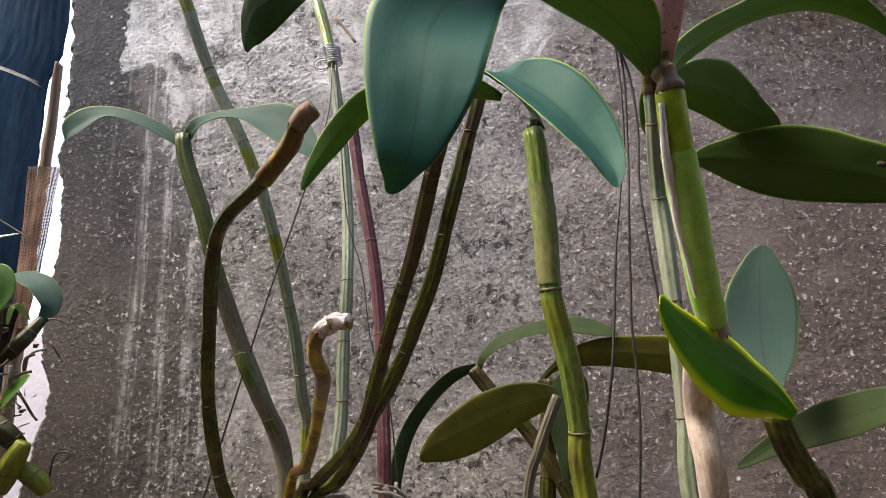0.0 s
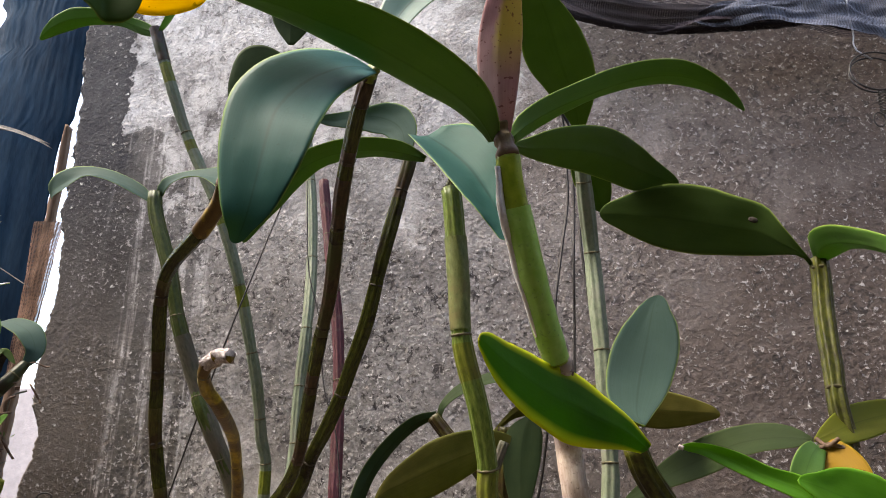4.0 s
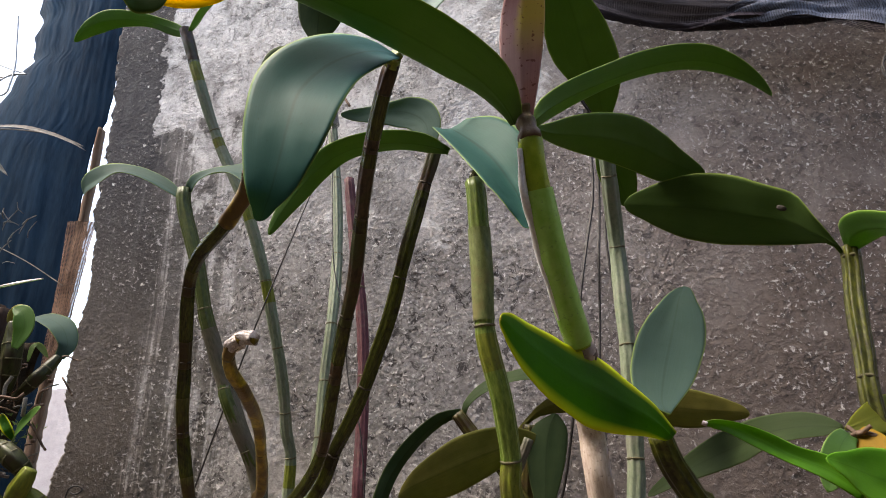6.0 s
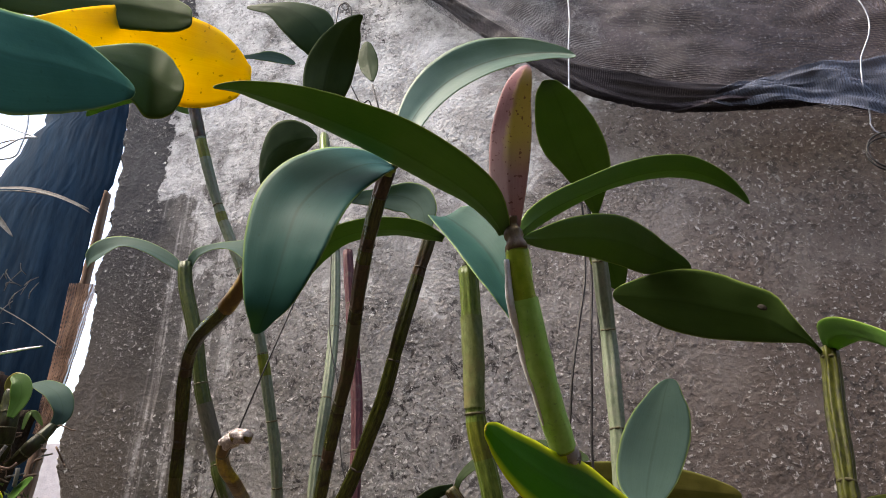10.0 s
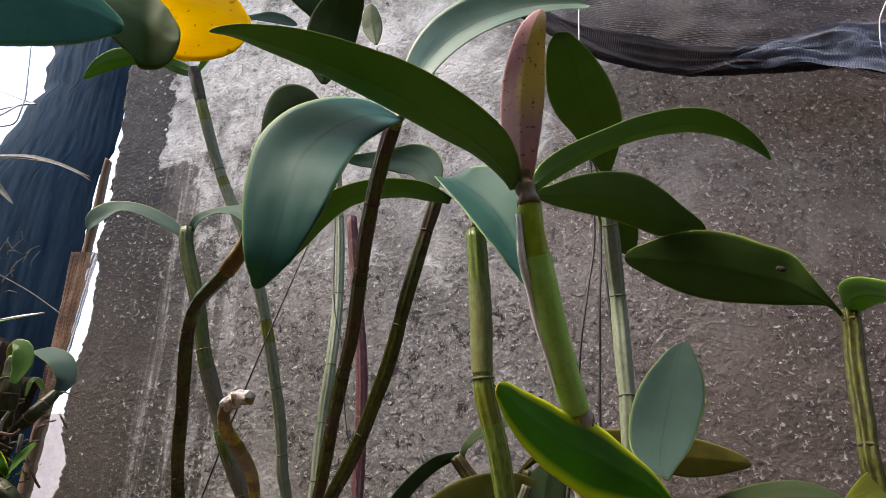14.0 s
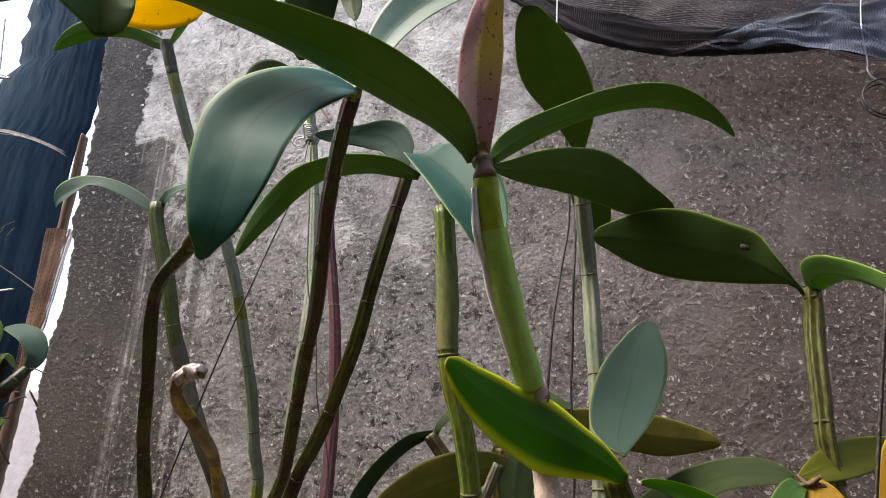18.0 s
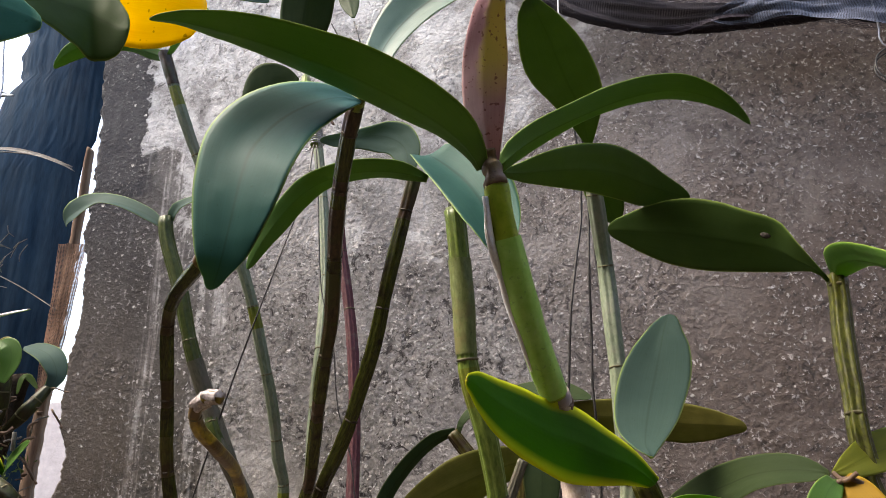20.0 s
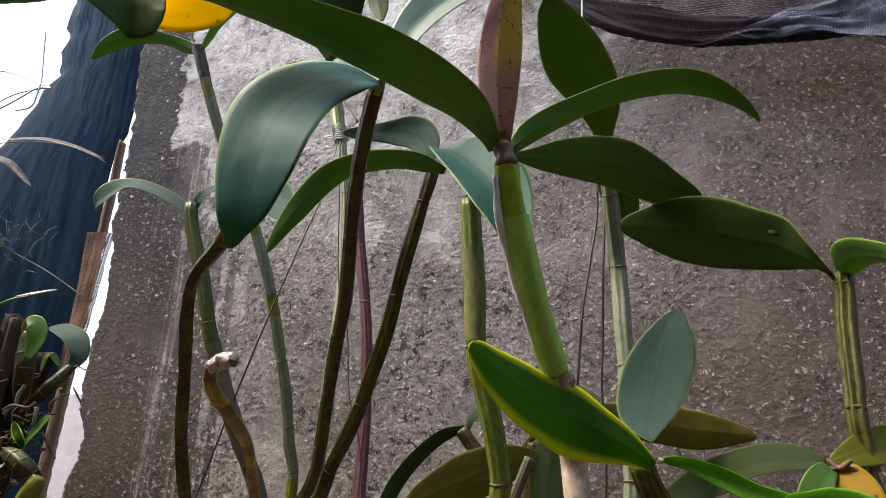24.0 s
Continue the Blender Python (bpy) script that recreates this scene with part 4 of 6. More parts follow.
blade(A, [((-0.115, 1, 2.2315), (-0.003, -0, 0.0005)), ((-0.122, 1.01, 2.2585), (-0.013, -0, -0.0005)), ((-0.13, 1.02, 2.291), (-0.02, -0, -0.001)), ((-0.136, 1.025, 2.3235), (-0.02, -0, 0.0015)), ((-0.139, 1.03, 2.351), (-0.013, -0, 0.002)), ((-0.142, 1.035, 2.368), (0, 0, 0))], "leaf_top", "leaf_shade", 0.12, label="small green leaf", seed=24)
blade(A, [((-0.2725, 0.775, 2.123), (0.0005, 0, -0.003)), ((-0.253, 0.78, 2.1255), (0.001, 0, -0.0065)), ((-0.233, 0.79, 2.1315), (0.001, 0, -0.0115)), ((-0.212, 0.8, 2.131), (0.001, 0, -0.011)), ((-0.194, 0.81, 2.128), (0, 0, 0))], "leaf_pale", "leaf_dark", 0.1, label="small grey-green leaf", seed=25)
# arching silver leaf
blade(A, [((0.0925, 0.372, 1.626), (0.0025, 0, -0.001)), ((0.0945, 0.395, 1.6585), (0.0075, 0, -0.0035)), ((0.097, 0.41, 1.691), (0.012, 0, -0.004)), ((0.106, 0.43, 1.7295), (0.017, -0.003, -0.0105)), ((0.1235, 0.445, 1.7615), (0.0195, -0.005, -0.0175)), ((0.151, 0.452, 1.7825), (0.02, -0.006, -0.0215)), ((0.1785, 0.455, 1.792), (0.0175, -0.006, -0.022)), ((0.2075, 0.45, 1.7875), (0.0115, -0.005, -0.0185)), ((0.2285, 0.444, 1.7775), (0.0045, -0.002, -0.0105)), ((0.24, 0.44, 1.77), (0, 0, 0))], "leaf_silver", "leaf_under", 0.3, label="long arching silver-green leaf", seed=26)
# purple cane at the wall
cane(A, [(-0.132, 0.97, 1.847), (-0.118, 0.96, 1.744), (-0.1, 0.945, 1.644), (-0.09, 0.935, 1.564), (-0.083, 0.92, 1.468), (-0.079, 0.9, 1.38), (-0.077, 0.89, 1.334), (-0.075, 0.88, 1.10)], 0.0160, "cane_purple", ((-0.118, 0.96, 1.744), (-0.1, 0.945, 1.644), (-0.086, 0.925, 1.507)), ((0.88, 0.97, "papery"),), label="purple-flushed cane in papery sheath", seed=27)
# roots at the base
rnd = random.Random(5)
for k in range(16):
    x, y = -0.12 + rnd.uniform(-0.05, 0.10), 0.79 + rnd.uniform(-0.04, 0.05)
    dx, dy = rnd.uniform(-0.06, 0.08), rnd.uniform(-0.06, 0.05)
    rod("root", [(x, y, 1.31 + rnd.uniform(-0.02, 0.015)), (x + dx * 0.5, y + dy * 0.5, 1.30 + rnd.uniform(-0.02, 0.01)), (x + dx, y + dy, 1.22), (x + dx * 1.1, y + dy, 1.105)], rnd.uniform(0.003, 0.006), "root", A, "pale grey aerial root", 20)

# ---- the leafy orchid nearest the path ----
B = thing("orchid_plant", (0.20, 0.55, 1.10), "leafy green cane orchid with a purple flower sheath", "orchid", "orchids")
cane(B, [(0.183, 0.358, 1.543), (0.184, 0.363, 1.524), (0.187, 0.372, 1.501), (0.194, 0.390, 1.465), (0.199, 0.404, 1.443), (0.205, 0.418, 1.422)], 0.0156, "cane_fresh", (), sheath=((0.24, 0.985, "cane_bright"),), ribs=4, rib_depth=0.03, taper=(1.0, 1.02), bulge=0.10, label="stout bright green cane", seed=31)
cane(B, [(0.205, 0.420, 1.423), (0.206, 0.430, 1.420), (0.207, 0.465, 1.405), (0.211, 0.5, 1.378), (0.213, 0.5, 1.346), (0.216, 0.51, 1.317), (0.217, 0.52, 1.291), (0.225, 0.53, 1.10)], 0.0185, "papery", (0.03,), ribs=5, rib_depth=0.04, bulge=0.04, label="lower cane in pinkish-brown papery sheath", seed=30, ring="bark")
leaf(B, [(0.206, 0.432, 1.424), (0.211, 0.425, 1.419), (0.215, 0.42, 1.416)], 0.006, (0.2, -0.8, 0.6), "bark", "bark", 0.3, thick=0.0008, label="torn brown sheath edge", name="sheath_scrap", seed=19)
# white sliver stands in for the bright lit edge of the cane
bm, _, _ = tube_bm([(0.1765, 0.353, 1.534), (0.1772, 0.361, 1.509), (0.1832, 0.379, 1.479), (0.1897, 0.393, 1.452), (0.1955, 0.409, 1.426)], lambda u: 0.0008 + 0.0024 * math.sin(math.pi * min(1, 0.08 + u)) ** 0.6, 10, 60, 2, 0.25, True, 0.4, 3)
part("sheath", bm, M["lime"], B, "white strip put in for the sunlit edge of the cane")
bm, _, _ = tube_bm([(0.1835, 0.357, 1.541), (0.1825, 0.357, 1.549), (0.181, 0.358, 1.557), (0.1805, 0.356, 1.566)], lambda u: 0.0072 - 0.0026 * u + 0.0008 * math.sin(u * 14), 20, 20, 5, 0.05, True, 0.12, 6)
part("leaf_base", bm, M["cane_neck"], B, "brownish node where the leaves clasp the cane")
blade(B, [((0.175, 0.36, 1.5555), (-0.004, 0.002, 0.0005)), ((0.171, 0.354, 1.566), (-0.007, 0.01, 0.001)), ((0.16, 0.34, 1.576), (-0.012, 0.016, 0.003)), ((0.1425, 0.328, 1.5865), (-0.0135, 0.018, 0.0005)), ((0.122, 0.316, 1.5965), (-0.015, 0.019, 0.0005)), ((0.1025, 0.305, 1.6045), (-0.0145, 0.019, 0.0005)), ((0.08, 0.294, 1.612), (-0.015, 0.017, 0.002)), ((0.0575, 0.285, 1.6195), (-0.0155, 0.015, 0.0035)), ((0.0375, 0.277, 1.6245), (-0.0145, 0.012, 0.0035)), ((0.018, 0.268, 1.6265), (-0.009, 0.007, 0.0025)), ((0.003, 0.262, 1.625), (0, 0, 0))], "leaf_top", "leaf_under", 0.20, label="long pointed green leaf", seed=32)
blade(B, [((0.181, 0.359, 1.5555), (0.004, 0, -0.0005)), ((0.1805, 0.345, 1.577), (0.0105, 0, -0.001)), ((0.1815, 0.337, 1.595), (0.0135, 0, 0)), ((0.184, 0.329, 1.6135), (0.014, 0, 0.0005)), ((0.187, 0.321, 1.6305), (0.012, 0, 0.0015)), ((0.191, 0.315, 1.6435), (0.009, 0, -0.0015)), ((0.1955, 0.313, 1.653), (0.0055, 0, -0.002)), ((0.198, 0.314, 1.659), (0, 0, 0))], "sheath", "sheath", -0.22, thick=0.0012, label="closed flower sheath, dull pink with a yellow-green speckled flank", name="flower_sheath", seed=33)
blade(B, [((0.185, 0.364, 1.557), (-0.002, -0, 0.003)), ((0.1945, 0.371, 1.571), (-0.0025, -0.006, 0.004)), ((0.2145, 0.382, 1.589), (-0.0045, -0.01, 0.002)), ((0.241, 0.396, 1.6075), (-0.005, -0.012, 0.0005)), ((0.268, 0.409, 1.623), (-0.006, -0.013, 0.001)), ((0.2955, 0.421, 1.6335), (-0.0055, -0.013, 0.0025)), ((0.3195, 0.432, 1.637), (-0.0025, -0.012, 0.004)), ((0.338, 0.44, 1.633), (-0.001, -0.009, 0.004)), ((0.352, 0.444, 1.6235), (-0, -0.005, 0.0035)), ((0.362, 0.447, 1.611), (0, 0, 0))], "leaf_top", "leaf_under", 0.30, label="narrow arching green leaf", seed=35)
blade(B, [((0.185, 0.37, 1.557), (-0, -0, 0.002)), ((0.197, 0.403, 1.5715), (-0, -0.008, 0.0035)), ((0.2175, 0.443, 1.591), (0.0005, -0.018, 0.006)), ((0.245, 0.488, 1.6105), (0.001, -0.022, 0.0105)), ((0.2735, 0.528, 1.622), (0.0005, -0.024, 0.014)), ((0.299, 0.563, 1.6255), (0.002, -0.02, 0.0135)), ((0.322, 0.588, 1.6265), (0.002, -0.012, 0.0085)), ((0.345, 0.608, 1.626), (0, 0, 0))], "leaf_top", "leaf_dark", 0.10, label="broad green leaf seen from below", seed=36)
# the cane behind it, with two blue-green leaves
cane(B, [(0.121, 0.588, 1.632), (0.123, 0.588, 1.613), (0.125, 0.595, 1.543), (0.126, 0.6, 1.478), (0.137, 0.612, 1.421), (0.142, 0.63, 1.368), (0.14, 0.632, 1.347), (0.144, 0.64, 1.3), (0.16, 0.64, 1.10)], 0.0185, "cane_green", ((0.125, 0.6, 1.485), (0.142, 0.63, 1.368)), ((0.095, 0.262, "cane_husk"),), label="ribbed green cane", ribs=8, rib_depth=0.06, bulge=0.06, seed=41)
blade(B, [((0.0955, 0.592, 1.6705), (-0.0015, 0, -0.0035)), ((0.073, 0.594, 1.682), (-0.002, 0.01, -0.005)), ((0.045, 0.597, 1.6905), (-0.004, 0.014, -0.0035)), ((0.012, 0.6, 1.6935), (-0.003, 0.014, -0.0055)), ((-0.0175, 0.6, 1.688), (-0.0015, 0.013, -0.007)), ((-0.043, 0.6, 1.673), (0.001, 0.01, -0.012)), ((-0.066, 0.6, 1.648), (0.006, 0.006, -0.01)), ((-0.0845, 0.6, 1.622), (0.0055, 0.003, -0.006)), ((-0.098, 0.6, 1.597), (0, 0, 0))], "leaf_top", "leaf_under", 0.2, label="long arching green leaf", seed=42)
blade(B, [((0.1315, 0.592, 1.634), (-0.0025, -0, -0)), ((0.1145, 0.606, 1.68), (-0.0045, -0, -0.002)), ((0.094, 0.6, 1.7035), (-0.015, -0.004, -0.0035)), ((0.1105, 0.588, 1.6895), (-0.0195, -0.018, -0.0195)), ((0.131, 0.572, 1.665), (-0.02, -0.024, -0.031)), ((0.148, 0.553, 1.636), (-0.021, -0.027, -0.033)), ((0.162, 0.535, 1.604), (-0.02, -0.026, -0.028)), ((0.171, 0.518, 1.575), (-0.016, -0.018, -0.018)), ((0.175, 0.505, 1.555), (-0.01, -0.005, -0.008)), ((0.175, 0.497, 1.54), (0, 0, 0))], "leaf_top_shade", "leaf_under", 0.34, label="blue-green leaf with a sunken midrib", seed=43)
bm, _, _ = tube_bm([(0.121, 0.588, 1.628), (0.121, 0.587, 1.637), (0.125, 0.589, 1.642), (0.131, 0.592, 1.635)], lambda u: 0.0058 - 0.0036 * u, 16, 16, 4, 0.08, True, 0.15, 9)
part("leaf_base", bm, M["cane_mossy"], B, "dark withered neck below the leaf")
# pale cane at the back with an upright leaf
cane(B, [(0.265, 0.712, 1.749), (0.267, 0.74, 1.702), (0.272, 0.784, 1.625), (0.271, 0.78, 1.548), (0.27, 0.775, 1.474), (0.266, 0.775, 1.371), (0.261, 0.77, 1.294), (0.28, 0.76, 1.10)], 0.0185, "cane_pale", ((0.267, 0.74, 1.698), (0.272, 0.784, 1.625), (0.27, 0.777, 1.499), (0.267, 0.775, 1.374)), ((0.0, 0.035, "cane_olive"),), ribs=7, rib_depth=0.07, label="pale sheathed cane", alt=0.0, seed=44)
blade(B, [((0.2655, 0.712, 1.7495), (-0.0035, -0, 0.0005)), ((0.261, 0.68, 1.76), (-0.016, -0.005, -0)), ((0.254, 0.64, 1.7665), (-0.029, -0.01, -0.0035)), ((0.244, 0.6, 1.767), (-0.035, -0.012, -0.007)), ((0.2355, 0.56, 1.766), (-0.0335, -0.012, -0.009)), ((0.2285, 0.52, 1.7645), (-0.0275, -0.012, -0.0065)), ((0.221, 0.485, 1.7625), (-0.018, -0.008, -0.0045)), ((0.217, 0.46, 1.7565), (-0.009, -0.004, -0.0025)), ((0.216, 0.45, 1.753), (0, 0, 0))], "leaf_top", "leaf_dark", 0.10, label="upright dark green leaf", seed=45)
leaf(B, [(0.266, 0.715, 1.746), (0.277, 0.75, 1.713), (0.286, 0.77, 1.69), (0.292, 0.78, 1.674)], 0.045, (0.2, 0.9, 0.3), "leaf_dark", "leaf_dark", 0.1, label="hanging dark green leaf", seed=46)
# the glowing yellow-green leaf and the grey one on one cane
cane(B, [(0.257, 0.492, 1.373), (0.264, 0.5, 1.354), (0.279, 0.515, 1.331), (0.296, 0.53, 1.304), (0.36, 0.57, 1.10)], 0.0165, "cane_yellow", (0.30,), ribs=8, rib_depth=0.09, label="ribbed green cane", seed=47)
blade(B, [((0.263, 0.478, 1.37), (-0.004, 0, -0.003)), ((0.2495, 0.464, 1.3795), (-0.0045, -0.002, -0.0105)), ((0.2325, 0.446, 1.3865), (-0.0045, -0.004, -0.0175)), ((0.214, 0.426, 1.394), (-0.005, -0.005, -0.023)), ((0.199, 0.406, 1.399), (-0.003, -0.005, -0.021)), ((0.185, 0.388, 1.4065), (-0.002, -0.005, -0.0195)), ((0.174, 0.371, 1.413), (-0.001, -0.004, -0.016)), ((0.166, 0.359, 1.42), (-0.001, -0.002, -0.011)), ((0.162, 0.351, 1.4235), (-0.001, 0, -0.0055)), ((0.16, 0.346, 1.424), (0, 0, 0))], "leaf_lime", "leaf_lime", 0.14, label="yellow-green leaf with a glowing margin and dry tip", seed=48)
blade(B, [((0.2655, 0.495, 1.3875), (0.0015, 0, -0.0005)), ((0.264, 0.508, 1.396), (0.011, 0, -0.001)), ((0.268, 0.525, 1.411), (0.022, 0, 0)), ((0.2755, 0.545, 1.432), (0.0275, 0, 0)), ((0.285, 0.563, 1.4565), (0.028, 0, -0.0015)), ((0.2935, 0.578, 1.479), (0.0235, 0, 0)), ((0.3005, 0.59, 1.498), (0.0145, 0, 0)), ((0.308, 0.6, 1.513), (0, 0, 0))], "leaf_pale", "leaf_under", 0.12, label="upright grey-green leaf", seed=49)

# ---- the orchid at the right ----
D = thing("orchid_plant", (0.42, 0.46, 1.10), "cane orchid with a spotted leaf and yellowing lower leaves", "orchid", "orchids")
cane(D, [(0.425, 0.530, 1.516), (0.422, 0.528, 1.492), (0.416, 0.522, 1.463), (0.410, 0.512, 1.426), (0.405, 0.505, 1.397), (0.404, 0.500, 1.369), (0.403, 0.495, 1.345), (0.44, 0.47, 1.10)], 0.0130, "cane_yellow", ((0.42, 0.53, 1.507), (0.409, 0.506, 1.408)), ribs=6, rib_depth=0.14, label="deeply ribbed yellow-olive cane", seed=51)
blade(D, [((0.4185, 0.53, 1.512), (-0.0015, 0, -0.001)), ((0.41, 0.525, 1.521), (-0.001, 0.002, -0.002)), ((0.3985, 0.53, 1.5335), (0.0005, 0.012, -0.0085)), ((0.387, 0.54, 1.5465), (-0.002, 0.018, -0.0155)), ((0.365, 0.552, 1.558), (-0.004, 0.022, -0.019)), ((0.344, 0.566, 1.5705), (-0.003, 0.023, -0.0235)), ((0.319, 0.58, 1.5825), (-0.003, 0.022, -0.0225)), ((0.295, 0.592, 1.5915), (-0.001, 0.016, -0.0165)), ((0.277, 0.602, 1.5985), (0, 0.009, -0.0095)), ((0.266, 0.61, 1.603), (0, 0, 0))], "leaf_top", "leaf_dark", 0.08, label="green leaf with a black spot", seed=52)
blade(D, [((0.426, 0.53, 1.515), (-0.005, -0, 0.002)), ((0.421, 0.51, 1.519), (-0.01, -0, 0.009)), ((0.42, 0.48, 1.514), (-0.011, -0.006, 0.008)), ((0.42, 0.44, 1.497), (-0.008, -0.008, 0.006)), ((0.4175, 0.4, 1.4755), (-0.0045, -0.008, 0.0045)), ((0.4155, 0.36, 1.4495), (-0.0015, -0.005, 0.0035)), ((0.412, 0.33, 1.425), (0, 0, 0))], "leaf_lime", "leaf_under", 0.3, label="leaf with a sunlit yellow margin", seed=53)
cane(D, [(0.373, 0.46, 1.366), (0.37, 0.455, 1.34), (0.373, 0.45, 1.314), (0.42, 0.45, 1.10)], 0.014, "cane_green", (0.2, 0.5), label="young green cane", seed=54)
rod("dry_bract", [(0.367, 0.455, 1.371), (0.371, 0.45, 1.366), (0.377, 0.445, 1.37)], 0.0028, "bark", D, "dry brown flower bracts")
rod("dry_bract", [(0.367, 0.452, 1.365), (0.373, 0.45, 1.367), (0.38, 0.447, 1.364)], 0.0028, "bark", D, "dry brown flower bracts")
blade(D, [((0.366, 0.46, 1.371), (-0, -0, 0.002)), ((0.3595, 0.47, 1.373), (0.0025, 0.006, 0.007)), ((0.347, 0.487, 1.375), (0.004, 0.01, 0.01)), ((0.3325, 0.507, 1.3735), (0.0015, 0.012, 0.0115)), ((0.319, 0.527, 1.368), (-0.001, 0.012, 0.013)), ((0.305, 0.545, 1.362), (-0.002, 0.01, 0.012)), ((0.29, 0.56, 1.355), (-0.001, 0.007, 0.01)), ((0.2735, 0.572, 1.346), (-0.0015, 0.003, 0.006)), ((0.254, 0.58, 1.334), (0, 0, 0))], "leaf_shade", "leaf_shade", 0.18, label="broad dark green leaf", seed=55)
leaf(D, [(0.37, 0.455, 1.366), (0.374, 0.445, 1.357), (0.375, 0.436, 1.344), (0.373, 0.43, 1.325)], 0.026, (-0.25, -0.9, 0.2), "leaf_amber", "leaf_amber", 0.15, base=0.6, label="yellowing drooping leaf half", seed=56)
leaf(D, [(0.366, 0.452, 1.366), (0.358, 0.444, 1.36), (0.349, 0.436, 1.348), (0.34, 0.43, 1.332)], 0.018, (-0.1, -0.95, 0.2), "leaf_under", "leaf_under", 0.15, base=0.6, label="drooping green leaf half", seed=57)
blade(D, [((0.372, 0.47, 1.371), (0.001, 0, -0.001)), ((0.387, 0.482, 1.3755), (0.002, -0.004, -0.0075)), ((0.408, 0.5, 1.3825), (0, -0.008, -0.0125)), ((0.4355, 0.525, 1.389), (-0.0015, -0.008, -0.013)), ((0.4645, 0.55, 1.3945), (-0.0035, -0.006, -0.0105)), ((0.49, 0.57, 1.398), (-0.002, -0.003, -0.005)), ((0.506, 0.58, 1.397), (0, 0, 0))], "leaf_yolive", "leaf_yolive", 0.12, label="olive green leaf", seed=58)
leaf(D, [(0.385, 0.35, 1.308), (0.381, 0.35, 1.33), (0.383, 0.355, 1.356), (0.394, 0.36, 1.394)], 0.026, (-0.3, -0.9, 0.2), "leaf_amber", "leaf_amber", 0.12, label="orange-yellow dying leaf", seed=59)

bm = bmesh.new()
bmesh.ops.create_icosphere(bm, subdivisions=2, radius=1, matrix=Matrix.LocRotScale((0.3800, 0.5280, 1.5530), Euler((0, 0.4, 0)), (0.0042, 0.0012, 0.0026)))
part("leaf_spot", bm, M["ring_dark"], D, "black spot on the leaf")

# low bright leaf close by
F = thing("orchid_seedling", (0.42, 0.33, 1.10), "young orchid with a bright lime-green leaf", "orchid", "orchids")
blade(F, [((0.3265, 0.338, 1.3295), (0.0035, -0, 0.0035)), ((0.311, 0.336, 1.34), (0.004, 0.004, 0.005)), ((0.2945, 0.331, 1.3465), (0.0045, 0.004, 0.0035)), ((0.28, 0.325, 1.3535), (0.004, 0.003, 0.0035)), ((0.267, 0.317, 1.3585), (0.003, 0.002, 0.0025)), ((0.2585, 0.31, 1.36), (0.0015, -0, 0.002)), ((0.253, 0.306, 1.36), (0, 0, 0))], "leaf_fresh", "leaf_under", 0.35, label="long narrow folded green leaf with a dry tip", seed=61)
blade(F, [((0.364, 0.345, 1.32), (0.003, -0, 0.007)), ((0.347, 0.338, 1.3295), (0.006, 0.006, 0.0135)), ((0.3335, 0.332, 1.3345), (0.0065, 0.008, 0.0135)), ((0.321, 0.326, 1.339), (0.005, 0.007, 0.01)), ((0.3115, 0.32, 1.342), (0.0025, 0.004, 0.005)), ((0.305, 0.317, 1.344), (0, 0, 0))], "leaf_fresh", "leaf_fresh", 0.15, label="broad fresh green leaf", seed=63)
rod("dry_tip", [(0.254, 0.304, 1.359), (0.252, 0.304, 1.36)], 0.0022, "dry", F, "pale dry leaf tip", 6)
cane(F, [(0.373, 0.335, 1.316), (0.371, 0.335, 1.298), (0.42, 0.33, 1.10)], 0.012, "cane_green", (0.4,), seed=62)

# ---- dark orchid low by the wall ----
C = thing("orchid_plant", (0.12, 1.04, 1.10), "low shaded orchid with dark leathery leaves near the wall", "orchid", "orchids")
cane(C, [(0.03, 1.06, 1.467), (0.055, 1.06, 1.433), (0.107, 1.05, 1.371), (0.148, 1.04, 1.3), (0.165, 1.04, 1.24), (0.16, 1.04, 1.10)], 0.020, "cane_olive", (0.2, 0.5), label="dull green cane", seed=71)
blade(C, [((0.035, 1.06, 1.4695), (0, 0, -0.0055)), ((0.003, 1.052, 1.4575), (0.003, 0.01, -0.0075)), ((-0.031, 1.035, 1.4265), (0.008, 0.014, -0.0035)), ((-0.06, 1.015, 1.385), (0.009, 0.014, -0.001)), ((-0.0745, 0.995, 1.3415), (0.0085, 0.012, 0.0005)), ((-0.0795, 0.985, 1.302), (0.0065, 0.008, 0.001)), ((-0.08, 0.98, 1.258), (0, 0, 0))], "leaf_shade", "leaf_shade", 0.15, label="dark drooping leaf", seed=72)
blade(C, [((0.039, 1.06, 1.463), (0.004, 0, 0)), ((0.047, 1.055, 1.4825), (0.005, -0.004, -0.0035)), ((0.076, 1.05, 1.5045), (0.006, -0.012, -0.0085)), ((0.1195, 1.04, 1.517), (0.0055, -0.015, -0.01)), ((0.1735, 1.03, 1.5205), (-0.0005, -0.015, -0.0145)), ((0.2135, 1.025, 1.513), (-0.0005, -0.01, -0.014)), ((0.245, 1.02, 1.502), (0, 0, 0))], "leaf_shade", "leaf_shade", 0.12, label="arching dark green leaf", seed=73)
